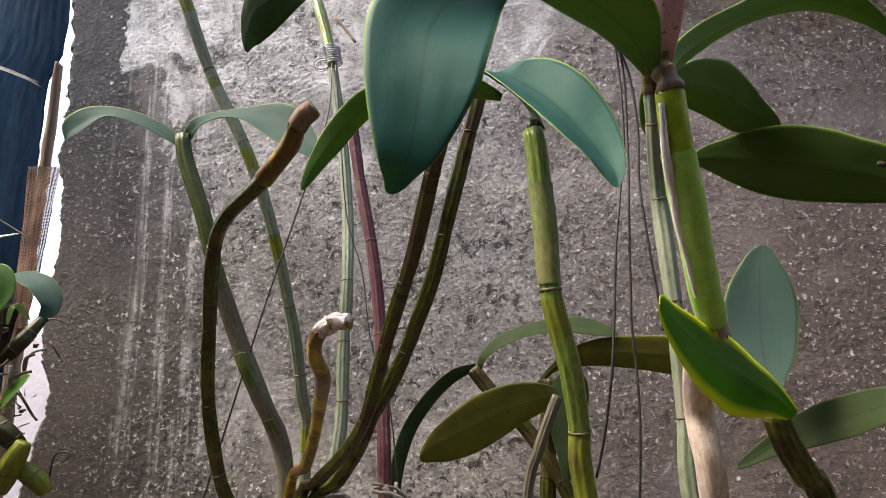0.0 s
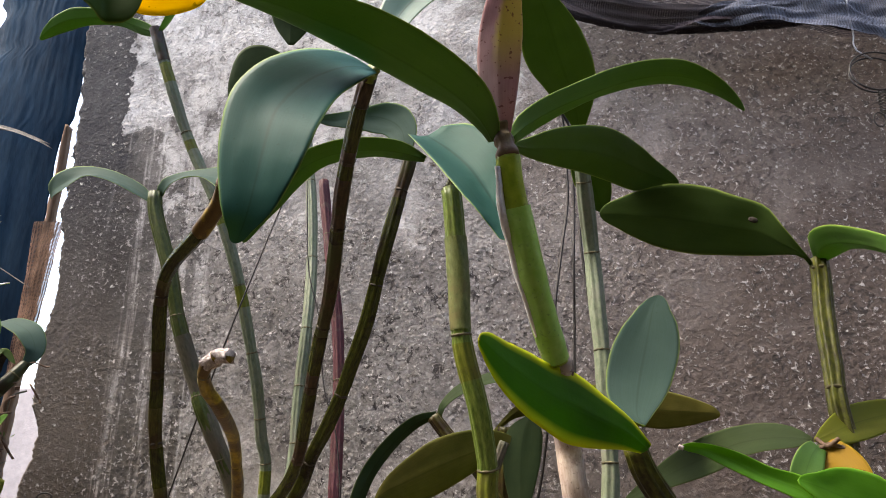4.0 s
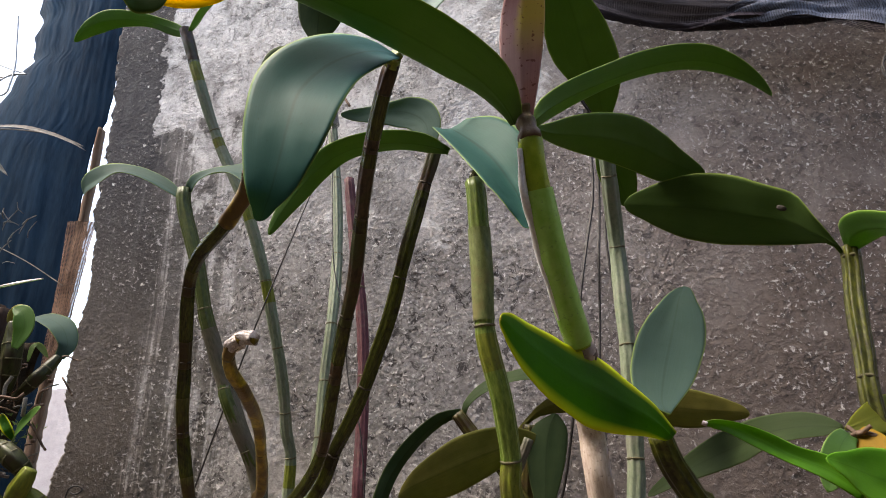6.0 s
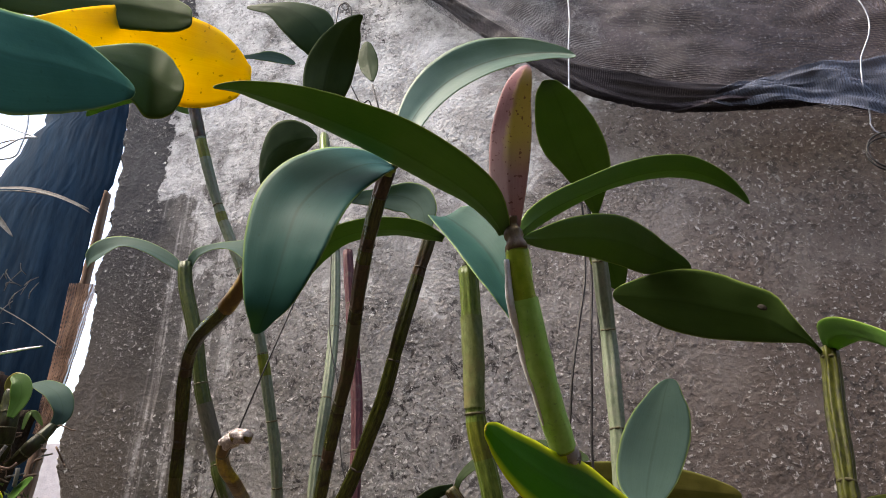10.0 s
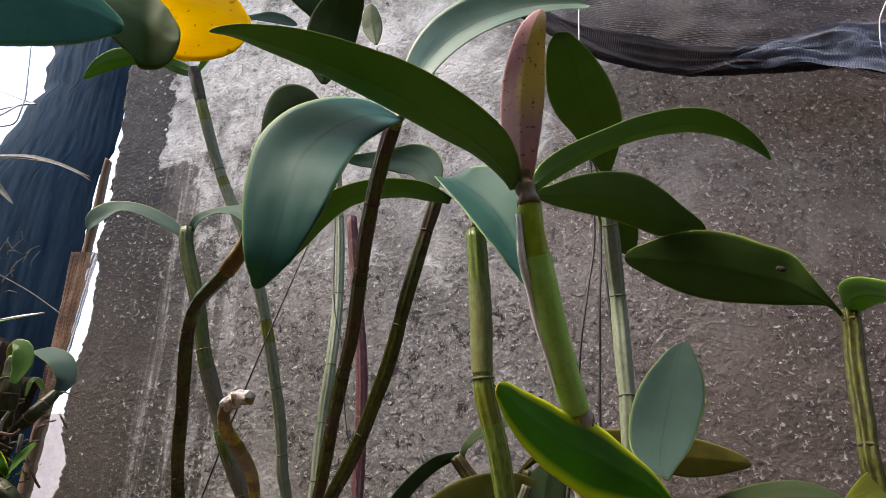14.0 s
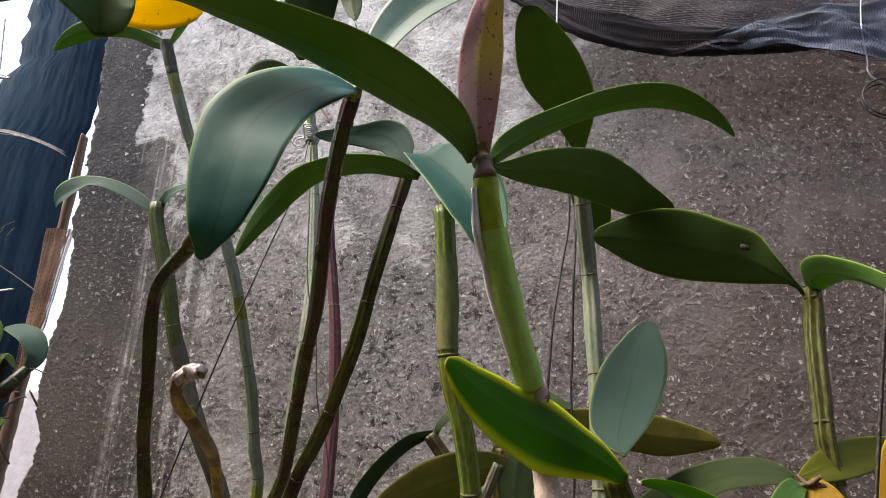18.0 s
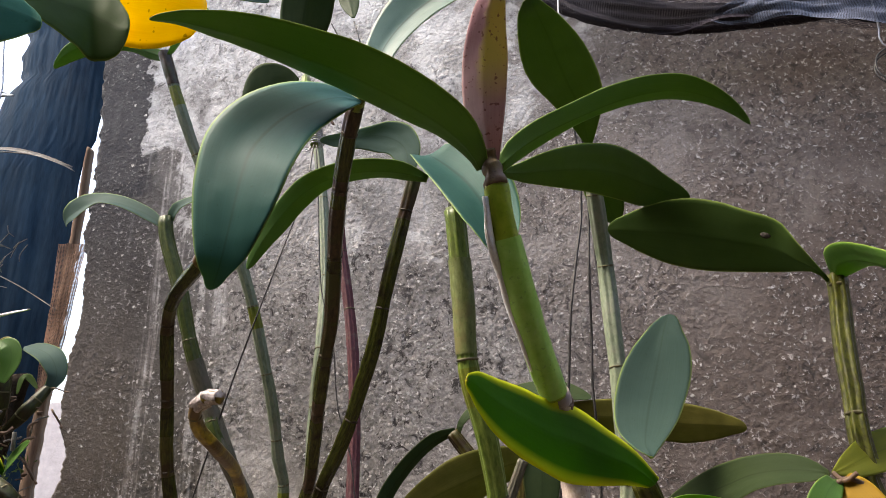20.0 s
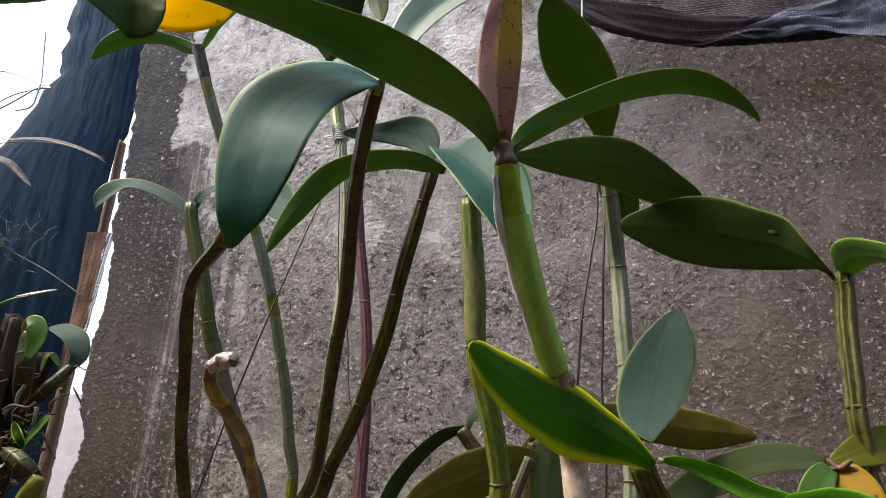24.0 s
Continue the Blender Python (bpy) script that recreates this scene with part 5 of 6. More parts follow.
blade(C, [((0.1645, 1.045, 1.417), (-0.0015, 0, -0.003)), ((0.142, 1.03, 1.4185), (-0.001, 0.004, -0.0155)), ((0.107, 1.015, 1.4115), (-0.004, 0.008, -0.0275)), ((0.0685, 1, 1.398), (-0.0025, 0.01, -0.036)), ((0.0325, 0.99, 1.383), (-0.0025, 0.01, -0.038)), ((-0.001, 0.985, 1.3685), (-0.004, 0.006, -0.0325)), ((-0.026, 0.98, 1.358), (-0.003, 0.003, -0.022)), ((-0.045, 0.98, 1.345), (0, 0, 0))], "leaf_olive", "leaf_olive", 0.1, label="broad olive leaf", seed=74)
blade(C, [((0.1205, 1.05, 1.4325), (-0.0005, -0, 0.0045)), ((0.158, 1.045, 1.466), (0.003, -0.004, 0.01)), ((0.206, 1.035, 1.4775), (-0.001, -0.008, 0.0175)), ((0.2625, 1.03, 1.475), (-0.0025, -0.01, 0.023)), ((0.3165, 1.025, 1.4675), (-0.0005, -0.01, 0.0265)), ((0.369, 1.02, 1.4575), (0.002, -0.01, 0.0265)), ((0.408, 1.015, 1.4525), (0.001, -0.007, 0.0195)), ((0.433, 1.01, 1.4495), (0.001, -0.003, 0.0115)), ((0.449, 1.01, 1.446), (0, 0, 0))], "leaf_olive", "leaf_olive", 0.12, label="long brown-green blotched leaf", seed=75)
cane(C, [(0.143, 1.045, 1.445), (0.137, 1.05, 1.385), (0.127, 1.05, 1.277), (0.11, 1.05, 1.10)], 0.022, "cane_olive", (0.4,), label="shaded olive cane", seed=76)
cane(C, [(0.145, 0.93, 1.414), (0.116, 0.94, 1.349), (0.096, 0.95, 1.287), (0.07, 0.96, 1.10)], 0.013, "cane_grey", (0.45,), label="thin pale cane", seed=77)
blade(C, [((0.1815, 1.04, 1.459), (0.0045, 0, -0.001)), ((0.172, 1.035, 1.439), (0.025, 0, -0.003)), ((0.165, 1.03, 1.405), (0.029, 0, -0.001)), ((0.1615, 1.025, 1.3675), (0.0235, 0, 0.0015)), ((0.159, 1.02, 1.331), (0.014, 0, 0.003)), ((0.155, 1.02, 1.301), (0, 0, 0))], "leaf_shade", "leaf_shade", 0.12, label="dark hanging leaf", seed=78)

# ---- near orchid at the left with the yellow leaf ----
N = thing("orchid_plant", (-0.06, 0.10, 1.10), "orchid with dark leaves and one ripe yellow leaf", "orchid", "orchids")
cane(N, [(-0.222, 0.25, 1.735), (-0.212, 0.25, 1.700), (-0.19, 0.24, 1.60), (-0.15, 0.22, 1.42), (-0.11, 0.16, 1.25), (-0.08, 0.12, 1.10)], 0.013, "cane_green", (0.2, 0.4, 0.6, 0.8), label="leafy green cane", seed=81)
cane(N, [(-0.058, 0.082, 1.525), (-0.066, 0.078, 1.47), (-0.07, 0.08, 1.30), (-0.06, 0.09, 1.10)], 0.012, "cane_green", (0.25, 0.5, 0.75), label="shorter green cane", seed=80)
blade(N, [((-0.1865, 0.25, 1.6915), (-0.0015, -0, 0.0035)), ((-0.1725, 0.265, 1.7045), (-0.0015, -0, 0.0045)), ((-0.161, 0.28, 1.7175), (-0.003, -0, 0.0085)), ((-0.1555, 0.3, 1.731), (-0.0025, -0.004, 0.015)), ((-0.151, 0.33, 1.749), (-0.004, -0.006, 0.029)), ((-0.1415, 0.36, 1.7655), (-0.0055, -0.006, 0.0425)), ((-0.1215, 0.38, 1.7705), (-0.0035, -0.006, 0.0485)), ((-0.1015, 0.39, 1.7685), (-0.0035, -0.006, 0.0475)), ((-0.078, 0.395, 1.7625), (-0.002, -0.005, 0.0385)), ((-0.06, 0.398, 1.7545), (-0, -0.003, 0.0245)), ((-0.051, 0.4, 1.754), (-0.001, -0, 0.012)), ((-0.048, 0.4, 1.755), (0, 0, 0))], "leaf_yellow", "leaf_yellow", 0.10, label="ripe yellow leaf with brown spots", seed=82)
blade(N, [((-0.172, 0.25, 1.6675), (-0.001, -0, 0.0035)), ((-0.1465, 0.26, 1.671), (-0.0015, -0, 0.003)), ((-0.1155, 0.27, 1.673), (-0.0025, -0, 0.005)), ((-0.114, 0.3, 1.693), (-0.006, -0, 0.016)), ((-0.107, 0.325, 1.7035), (-0.008, -0, 0.0305)), ((-0.101, 0.338, 1.7055), (-0.004, -0, 0.0365)), ((-0.088, 0.34, 1.6985), (-0.001, -0, 0.0305)), ((-0.078, 0.341, 1.6925), (-0, -0, 0.0205)), ((-0.071, 0.341, 1.692), (0, 0, 0))], "leaf_dark", "leaf_dark", 0.10, label="green leaf with a bright margin", seed=83)
blade(N, [((-0.0375, 0.082, 1.5255), (-0.0015, -0, 0.0035)), ((-0.026, 0.1, 1.5405), (-0.002, -0, 0.0115)), ((-0.0175, 0.115, 1.5365), (-0.0055, -0, 0.0225)), ((-0.0145, 0.135, 1.5425), (-0.0055, -0, 0.0275)), ((-0.009, 0.152, 1.5515), (-0.004, -0, 0.0255)), ((-0.0015, 0.165, 1.556), (-0.0035, -0, 0.02)), ((0.0055, 0.174, 1.5575), (-0.0025, -0, 0.0125)), ((0.01, 0.179, 1.5575), (-0.001, -0, 0.0065)), ((0.014, 0.18, 1.556), (0, 0, 0))], "leaf_near", "leaf_near", 0.10, label="dark green leaf close to the path", seed=84)
blade(N, [((-0.1025, 0.079, 1.5225), (-0.0035, -0, 0.0055)), ((-0.065, 0.081, 1.5135), (-0.012, -0, 0.0285)), ((-0.042, 0.086, 1.5085), (-0.017, -0, 0.0435)), ((-0.024, 0.095, 1.5045), (-0.014, -0, 0.0415)), ((-0.0135, 0.105, 1.5065), (-0.0085, -0, 0.0295)), ((-0.0075, 0.113, 1.508), (-0.0025, -0, 0.016)), ((-0.004, 0.117, 1.509), (-0.001, -0, 0.008)), ((-0.001, 0.12, 1.51), (0, 0, 0))], "leaf_near", "leaf_near", 0.10, label="blue-green leaf close to the path", seed=85)
blade(N, [((-0.216, 0.252, 1.7295), (-0, -0, 0.004)), ((-0.2125, 0.27, 1.7485), (-0.0015, -0, 0.015)), ((-0.1915, 0.3, 1.7715), (-0.0065, -0, 0.022)), ((-0.172, 0.33, 1.7905), (-0.006, -0, 0.025)), ((-0.143, 0.35, 1.799), (-0.007, -0, 0.0255)), ((-0.1115, 0.36, 1.797), (-0.0055, -0, 0.0215)), ((-0.096, 0.362, 1.793), (-0.002, -0, 0.0135)), ((-0.091, 0.362, 1.7905), (0, 0, 0))], "leaf_top", "leaf_dark", 0.10, label="dark green leaf", seed=86)

# ---- post and mounted orchid beyond the wall's end ----


def post_body():
    """A thick old trunk, torn open low down on its outer side; fibres run along it."""
    bm = bmesh.new()
    rows, cols = 90, 110
    grid = []
    for r in range(rows + 1):
        z = 2.9 - 1.9 * r / rows
        right = float(np.interp(z, (1.0, 1.7, 2.05, 2.15, 2.22, 2.30, 2.45, 2.9), (-0.90, -0.874, -0.88, -0.876, -0.853, -0.846, -0.853, -0.87))) + 0.005 * noise.noise(Vector((z * 14, 0, 4))) + 0.004 * noise.noise(Vector((z * 60, 0, 4)))
        torn = min(1, max(0, (2.44 - z) / 0.9))
        left = right - 0.265 - 0.55 * torn + 0.02 * noise.noise(Vector((z * 22, 5, 4))) + 0.012 * noise.noise(Vector((z * 90, 5, 4)))
        ring = []
        for c in range(cols + 1):
            a = c / cols
            x = right + (left - right) * a
            y = 1.30 - 0.05 * math.sin(math.pi * min(1, 0.08 + a * 0.92)) ** 0.5
            y += 0.007 * noise.noise(Vector((x * 22, z * 2.2, 1))) + 0.0022 * noise.noise(Vector((x * 120, z * 7, 2))) + 0.0015 * noise.noise(Vector((x * 60, z * 50, 2)))
            ring.append(bm.verts.new((x, y, z)))
        for c in range(cols + 1):
            a = 1 - c / cols
            ring.append(bm.verts.new((right - 0.12 + (left - right + 0.12) * a, 1.36, z)))
        grid.append(ring)
    n = len(grid[0])
    for r in range(rows):
        for c in range(n):
            bm.faces.new((grid[r][c], grid[r + 1][c], grid[r + 1][(c + 1) % n], grid[r][(c + 1) % n]))
    bm.faces.new(grid[0])
    bm.faces.new(list(reversed(grid[-1])))
    bmesh.ops.recalc_face_normals(bm, faces=bm.faces)
    return bm


post = tagged(part("wooden_post", post_body(), M["post"], None, "dark weathered wooden post with frayed fibres, blue haze put into its colour"), category="post")
rod("loose_fibre", [(-1.045, 1.22, 1.901), (-0.923, 1.2, 1.84), (-0.822, 1.2, 1.778)], 0.0025, "root", post, "pale loose fibre")
rod("loose_fibre", [(-1.202, 1.22, 2.201), (-1.06, 1.21, 2.188), (-0.926, 1.21, 2.157), (-0.857, 1.22, 2.126)], 0.003, "root", post, "pale loose fibre")
rod("loose_fibre", [(-1.242, 1.2, 2.276), (-1.141, 1.2, 2.326), (-1.057, 1.22, 2.352)], 0.003, "bark", post, "dark twig")

low_post = part("post_foot", box_bm((-1.35, 1.26, 0), (-0.93, 1.40, 1.02), 0.02), M["post"], post, "dark lower trunk")

leaf(post, [(-1.141, 1.2, 2.197), (-1.019, 1.195, 2.182), (-0.934, 1.2, 2.157), (-0.874, 1.205, 2.129), (-0.844, 1.215, 2.11)], 0.011, (0.1, -0.9, 0.4), "root", "root", 0.3, 0.0008, name="dry_ribbon", label="pale dry strip tied round the post", seed=111)
leaf(post, [(-1.221, 1.2, 2.212), (-1.181, 1.2, 2.179), (-1.134, 1.195, 2.144), (-1.092, 1.2, 2.122), (-1.025, 1.205, 2.059)], 0.017, (0.2, -0.9, 0.3), "root", "root", 0.3, 0.0008, name="dry_ribbon", label="pale torn strip", seed=112, wave=0.5)
for line_ in ([(-1.284, 1.2, 2.402), (-1.234, 1.2, 2.409), (-1.18, 1.2, 2.4), (-1.083, 1.2, 2.355), (-1.04, 1.205, 2.337)], [(-1.24, 1.2, 2.27), (-1.179, 1.2, 2.287), (-1.121, 1.2, 2.315), (-1.078, 1.2, 2.337), (-1.04, 1.205, 2.337)], [(-1.099, 1.2, 2.518), (-1.083, 1.2, 2.425), (-1.072, 1.2, 2.362), (-1.074, 1.2, 2.311), (-1.082, 1.2, 2.283), (-1.123, 1.2, 2.277)]):
    rod("loose_wire", line_, 0.0045, "tin", post, "bent grey wire", 50, 6)
rnd = random.Random(21)
for k in range(46):
    x, z = -1.06 + rnd.gauss(0, 0.055), 1.915 + rnd.gauss(0, 0.03)
    dx, dz = rnd.uniform(-0.05, 0.05), rnd.uniform(-0.01, 0.045)
    rod("dry_rootlet", [(x, 1.215, z), (x + dx * 0.5, 1.2, z + dz * 0.3), (x + dx, 1.2 + rnd.uniform(-0.01, 0.01), z + dz)], rnd.uniform(0.0012, 0.0026), "root", post, "", 10, 5)

# tan stake and red netting between trunk and wall


def lath_body():
    """A split board on edge, its right side jagged where the mortar broke away."""
    bm = bmesh.new()
    rows, ring = 160, []
    for r in range(rows + 1):
        z = 2.17 * (1 - r / rows) + 0.6 * (r / rows)
        lo = float(np.interp(z, (0.6, 1.5, 1.65, 1.85, 2.1, 2.23), (-0.88, -0.856, -0.848, -0.840, -0.829, -0.822)))
        hi = float(np.interp(z, (0.6, 1.4, 1.62, 1.9, 2.03, 2.23), (-0.85, -0.834, -0.829, -0.82, -0.816, -0.818)))
        rough = 0.006 if z < 1.93 else 0.0015
        hi += rough * noise.noise(Vector((z * 40, 3, 1))) + 0.5 * rough * noise.noise(Vector((z * 150, 3, 1)))
        lo += 0.002 * noise.noise(Vector((z * 25, 8, 1)))
        bend = 0.003 * noise.noise(Vector((z * 12, 5, 1)))
        ring.append([bm.verts.new(q) for q in ((lo, 1.222 + bend, z), ((lo + hi) / 2, 1.213 + bend, z), (hi, 1.216 + bend, z), (hi - 0.002, 1.238, z), (lo, 1.238, z))])
    for a, b in zip(ring, ring[1:]):
        for c in range(5):
            bm.faces.new((a[c], b[c], b[(c + 1) % 5], a[(c + 1) % 5]))
    bm.faces.new(ring[0])
    bm.faces.new(list(reversed(ring[-1])))
    bmesh.ops.recalc_face_normals(bm, faces=bm.faces)
    return bm


tagged(part("broken_lath", lath_body(), M["stake"], None, "tan splintered wooden lath beside the wall end"), category="lath")
far = part("wall_far", box_bm((-2.6, 3.2, 0), (-0.9, 3.35, 1.95), 0.01), M["lilac"], None, "pale lilac plastered wall far behind the gap")
tagged(far, category="wall", kind="structure")


def net_sheet(name, corners, nu, nv, material, depth, seed, label, parent=None):
    """A hanging piece of net. corners: lower line and upper line, each a list of places."""
    lowline, _ = spline(corners[0], nu + 1)
    upline, _ = spline(corners[1], nu + 1)
    bm = bmesh.new()
    uv = bm.loops.layers.uv.new("UVMap")
    g = []
    for i in range(nu + 1):
        col = []
        for j in range(nv + 1):
            t = j / nv
            p = lowline[i].lerp(upline[i], t)
            k = i / nu
            q = 0.6 * math.sin(k * 19 + t * 5 + seed) + 0.9 * noise.noise(Vector((k * 5, t * 7 + k * 3, seed))) + 0.4 * noise.noise(Vector((k * 17, t * 19, seed)))
            p = p + Vector((0, -depth * q, depth * 0.6 * noise.noise(Vector((k * 9, t * 6, seed + 4)))))
            col.append(bm.verts.new(p))
        g.append(col)
    for i in range(nu):
        for j in range(nv):
            f = bm.faces.new((g[i][j], g[i + 1][j], g[i + 1][j + 1], g[i][j + 1]))
            for loop, (a, b) in zip(f.loops, ((i, j), (i + 1, j), (i + 1, j + 1), (i, j + 1))):
                loop[uv].uv = (a / nu * (lowline[-1] - lowline[0]).length, b / nv * 0.6)
    return part(name, bm, M[material], parent, label)


red = net_sheet("red_net", [[(-0.838, 1.2, 1.60), (-0.803, 1.2, 1.60)], [(-0.84, 1.2, 1.926), (-0.772, 1.2, 1.921)]], 8, 60, "net_red", 0.004, 2.0, "strip of reddish-brown plastic netting in the gap")
tagged(red, category="netting")
rnd = random.Random(9)
# mortar crumbs, white also in place of the edge lit from outside
crumbs = bmesh.new()
for k in range(200):
    z = rnd.uniform(1.25, 2.5)
    m = Matrix.LocRotScale((edge_x(z) + rnd.uniform(0.0, 0.006), WALL + rnd.uniform(0.014, 0.034), z), Euler((rnd.random() * 6, rnd.random() * 6, 0)), [rnd.uniform(0.0008, 0.0042) for _ in range(3)])
    bmesh.ops.create_icosphere(crumbs, subdivisions=1, radius=1, matrix=m)
cr = part("broken_edge", crumbs, M["lime"], wall, "crumbling mortar along the broken wall end, whitened for its lit edge")
tagged(cr, kind="stuff")

E_ = thing("mounted_orchid", (-0.60, 0.88, 1.10), "small orchid tied to a bark slab with moss and roots", "orchid", "orchids")
SX, SZ = Vector((-0.713, 0.88, 1.611)), Vector((-0.654, 0.88, 1.638))


def slab(x0, x1, top, depth, seed, material="slab", slant=0.03, label="split brown bark slab"):
    """A split upright plank of bark with a ragged upper end."""
    step = (SZ.x - SX.x) / 64
    a, b = SX.x + step * (x0 - 22), SX.x + step * (x1 - 22)
    z1 = SX.z + (SZ.z - SX.z) * (607 - top) / 30
    bm = bmesh.new()
    rows, cols, ring = 40, 10, []
    for r in range(rows + 1):
        t = r / rows
        one = []
        for face in (0, 1):
            for c in range(cols + 1):
                s = c / cols if face == 0 else 1 - c / cols
                z = z1 - 0.010 * abs(noise.noise(Vector((s * 9, seed, 1)))) * (1 - t) + (1.10 - z1) * t
                x = a + (b - a) * s - slant * t + 0.0015 * noise.noise(Vector((t * 30, s, seed)))
                y = depth - 0.006 * math.sin(math.pi * s) + 0.004 * noise.noise(Vector((s * 8, t * 4, seed))) if face == 0 else depth + 0.014
                one.append(bm.verts.new((x, y, z)))
        ring.append(one)
    n = len(ring[0])
    for r in range(rows):
        for c in range(n):
            bm.faces.new((ring[r][c], ring[r + 1][c], ring[r + 1][(c + 1) % n], ring[r][(c + 1) % n]))
    bm.faces.new(ring[0])
    bm.faces.new(list(reversed(ring[-1])))
    bmesh.ops.recalc_face_normals(bm, faces=bm.faces)
    part("bark_slab", bm, M[material], E_, label)


slab(20, 50, 605, 0.875, 1.0)
slab(44, 66, 574, 0.890, 2.0)
slab(65, 85, 584, 0.882, 3.0)
# wide dark backing fills the black space behind the roots
slab(-60, 128, 640, 0.915, 4.0, "litter", 0.085, "wide dark backing behind the roots")


def bulb(points, width, material, label, seed, stripes=(0.25, 0.5, 0.75)):
    """A swollen bulb, drawn in at both ends, with ring scars."""
    fat = lambda u: width / 2 * (0.42 + 0.62 * math.sin(math.pi * min(1, u * 0.85 + 0.1)) ** 0.8)
    bm, line, fr = tube_bm(points, fat, 24, 40, 7, 0.05, True, 0.10, seed)
    body = part("pseudobulb", bm, M[material], E_, label)
    for u in stripes:
        i = int(u * 39)
        r = fat(u)
        rb, _, _ = tube_bm([line[i] - fr[i][0] * 0.001, line[i], line[i] + fr[i][0] * 0.001], r * 1.06, 16, 4)
        part("node_ring", rb, M["ring"], body)
    return body


bulb([(-0.602, 0.85, 1.596), (-0.599, 0.85, 1.571), (-0.595, 0.85, 1.543), (-0.598, 0.855, 1.519), (-0.606, 0.865, 1.497)], 0.027, "bulb_olive", "fat olive-green bulb", 91, (0.35, 0.55, 0.75))
leaf(E_, [(-0.597, 0.848, 1.588), (-0.6, 0.843, 1.6), (-0.593, 0.84, 1.608), (-0.576, 0.842, 1.604)], 0.026, (0, -0.95, 0.2), "leaf_olive", "leaf_olive", 0.2, wide_at=0.55, base=0.3, label="short rounded leaf stub", seed=92)
bulb([(-0.559, 0.9, 1.552), (-0.565, 0.89, 1.534), (-0.574, 0.88, 1.515), (-0.588, 0.88, 1.501), (-0.604, 0.88, 1.489)], 0.019, "bulb_olive", "slanting olive bulb", 93, (0.3, 0.62))
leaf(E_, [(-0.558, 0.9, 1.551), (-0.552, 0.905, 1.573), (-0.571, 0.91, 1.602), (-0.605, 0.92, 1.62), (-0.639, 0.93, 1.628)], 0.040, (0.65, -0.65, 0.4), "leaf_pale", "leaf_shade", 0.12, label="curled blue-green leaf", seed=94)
leaf(E_, [(-0.602, 0.89, 1.545), (-0.602, 0.895, 1.569), (-0.594, 0.9, 1.57), (-0.577, 0.9, 1.552)], 0.010, (0.0, -0.9, 0.4), "leaf_dark", "leaf_dark", 0.2, label="withered dark leaf", seed=99)
leaf(E_, [(-0.575, 0.86, 1.425), (-0.562, 0.85, 1.438), (-0.543, 0.845, 1.454), (-0.524, 0.84, 1.468)], 0.032, (-0.4, -0.8, 0.4), "leaf_under", "leaf_under", 0.15, label="small glossy green leaf", seed=95)
leaf(E_, [(-0.574, 0.86, 1.427), (-0.576, 0.85, 1.438), (-0.586, 0.85, 1.451), (-0.592, 0.85, 1.463)], 0.014, (0.3, -0.9, 0.1), "leaf_lime", "leaf_under", 0.15, label="young light green leaf", seed=96)
bulb([(-0.588, 0.845, 1.419), (-0.568, 0.84, 1.411), (-0.547, 0.84, 1.397), (-0.538, 0.85, 1.383), (-0.535, 0.86, 1.37)], 0.026, "bulb_olive", "short plump olive bulb", 101, (0.3, 0.5, 0.7))
bulb([(-0.615, 0.84, 1.375), (-0.599, 0.84, 1.386), (-0.589, 0.845, 1.394), (-0.584, 0.85, 1.402)], 0.020, "bulb_olive", "short plump olive bulb", 102, (0.4, 0.7))
bulb([(-0.7, 0.86, 1.562), (-0.688, 0.86, 1.531), (-0.677, 0.865, 1.497), (-0.667, 0.87, 1.464)], 0.015, "bulb_olive", "slim olive bulb", 105, (0.3, 0.6))
bulb([(-0.52, 0.84, 1.385), (-0.528, 0.84, 1.37), (-0.541, 0.845, 1.351), (-0.552, 0.85, 1.326)], 0.026, "cane_band", "short plump yellow-green bulb", 103, (0.6,))
bulb([(-0.541, 0.86, 1.357), (-0.528, 0.86, 1.349), (-0.515, 0.865, 1.337), (-0.505, 0.87, 1.322)], 0.024, "cane_band", "short plump yellow-green bulb", 104, (0.5,))
leaf(E_, [(-0.759, 0.87, 1.578), (-0.728, 0.865, 1.625), (-0.669, 0.86, 1.652), (-0.626, 0.86, 1.66), (-0.578, 0.86, 1.666)], 0.013, (0, -0.6, 0.8), "leaf_under", "leaf_under", 0.3, wide_at=0.4, tip=0.6, label="narrow green blade", seed=97)
leaf(E_, [(-0.65, 0.858, 1.659), (-0.618, 0.857, 1.662), (-0.576, 0.857, 1.666)], 0.006, (0, -0.7, 0.7), "dry", "dry", 0.3, tip=0.6, label="withered pale blade tip", seed=100)
leaf(E_, [(-0.567, 0.82, 1.548), (-0.559, 0.82, 1.577), (-0.566, 0.82, 1.6), (-0.583, 0.82, 1.609)], 0.03, (0.2, -0.9, 0.3), "leaf_under", "leaf_under", 0.15, label="green leaf", seed=98)
rod("root", [(-0.583, 0.845, 1.514), (-0.589, 0.843, 1.5), (-0.591, 0.845, 1.487), (-0.602, 0.845, 1.481), (-0.607, 0.845, 1.472)], 0.0055, "root", E_, "whitish knobbly root", 24, 8)
rod("root", [(-0.611, 0.845, 1.479), (-0.593, 0.842, 1.485), (-0.57, 0.845, 1.482), (-0.563, 0.85, 1.49)], 0.004, "bark", E_, "brown root", 20, 8)
rod("root", [(-0.555, 0.845, 1.482), (-0.554, 0.845, 1.471), (-0.558, 0.85, 1.458)], 0.006, "root", E_, "whitish root tip", 12, 8)
rnd = random.Random(11)
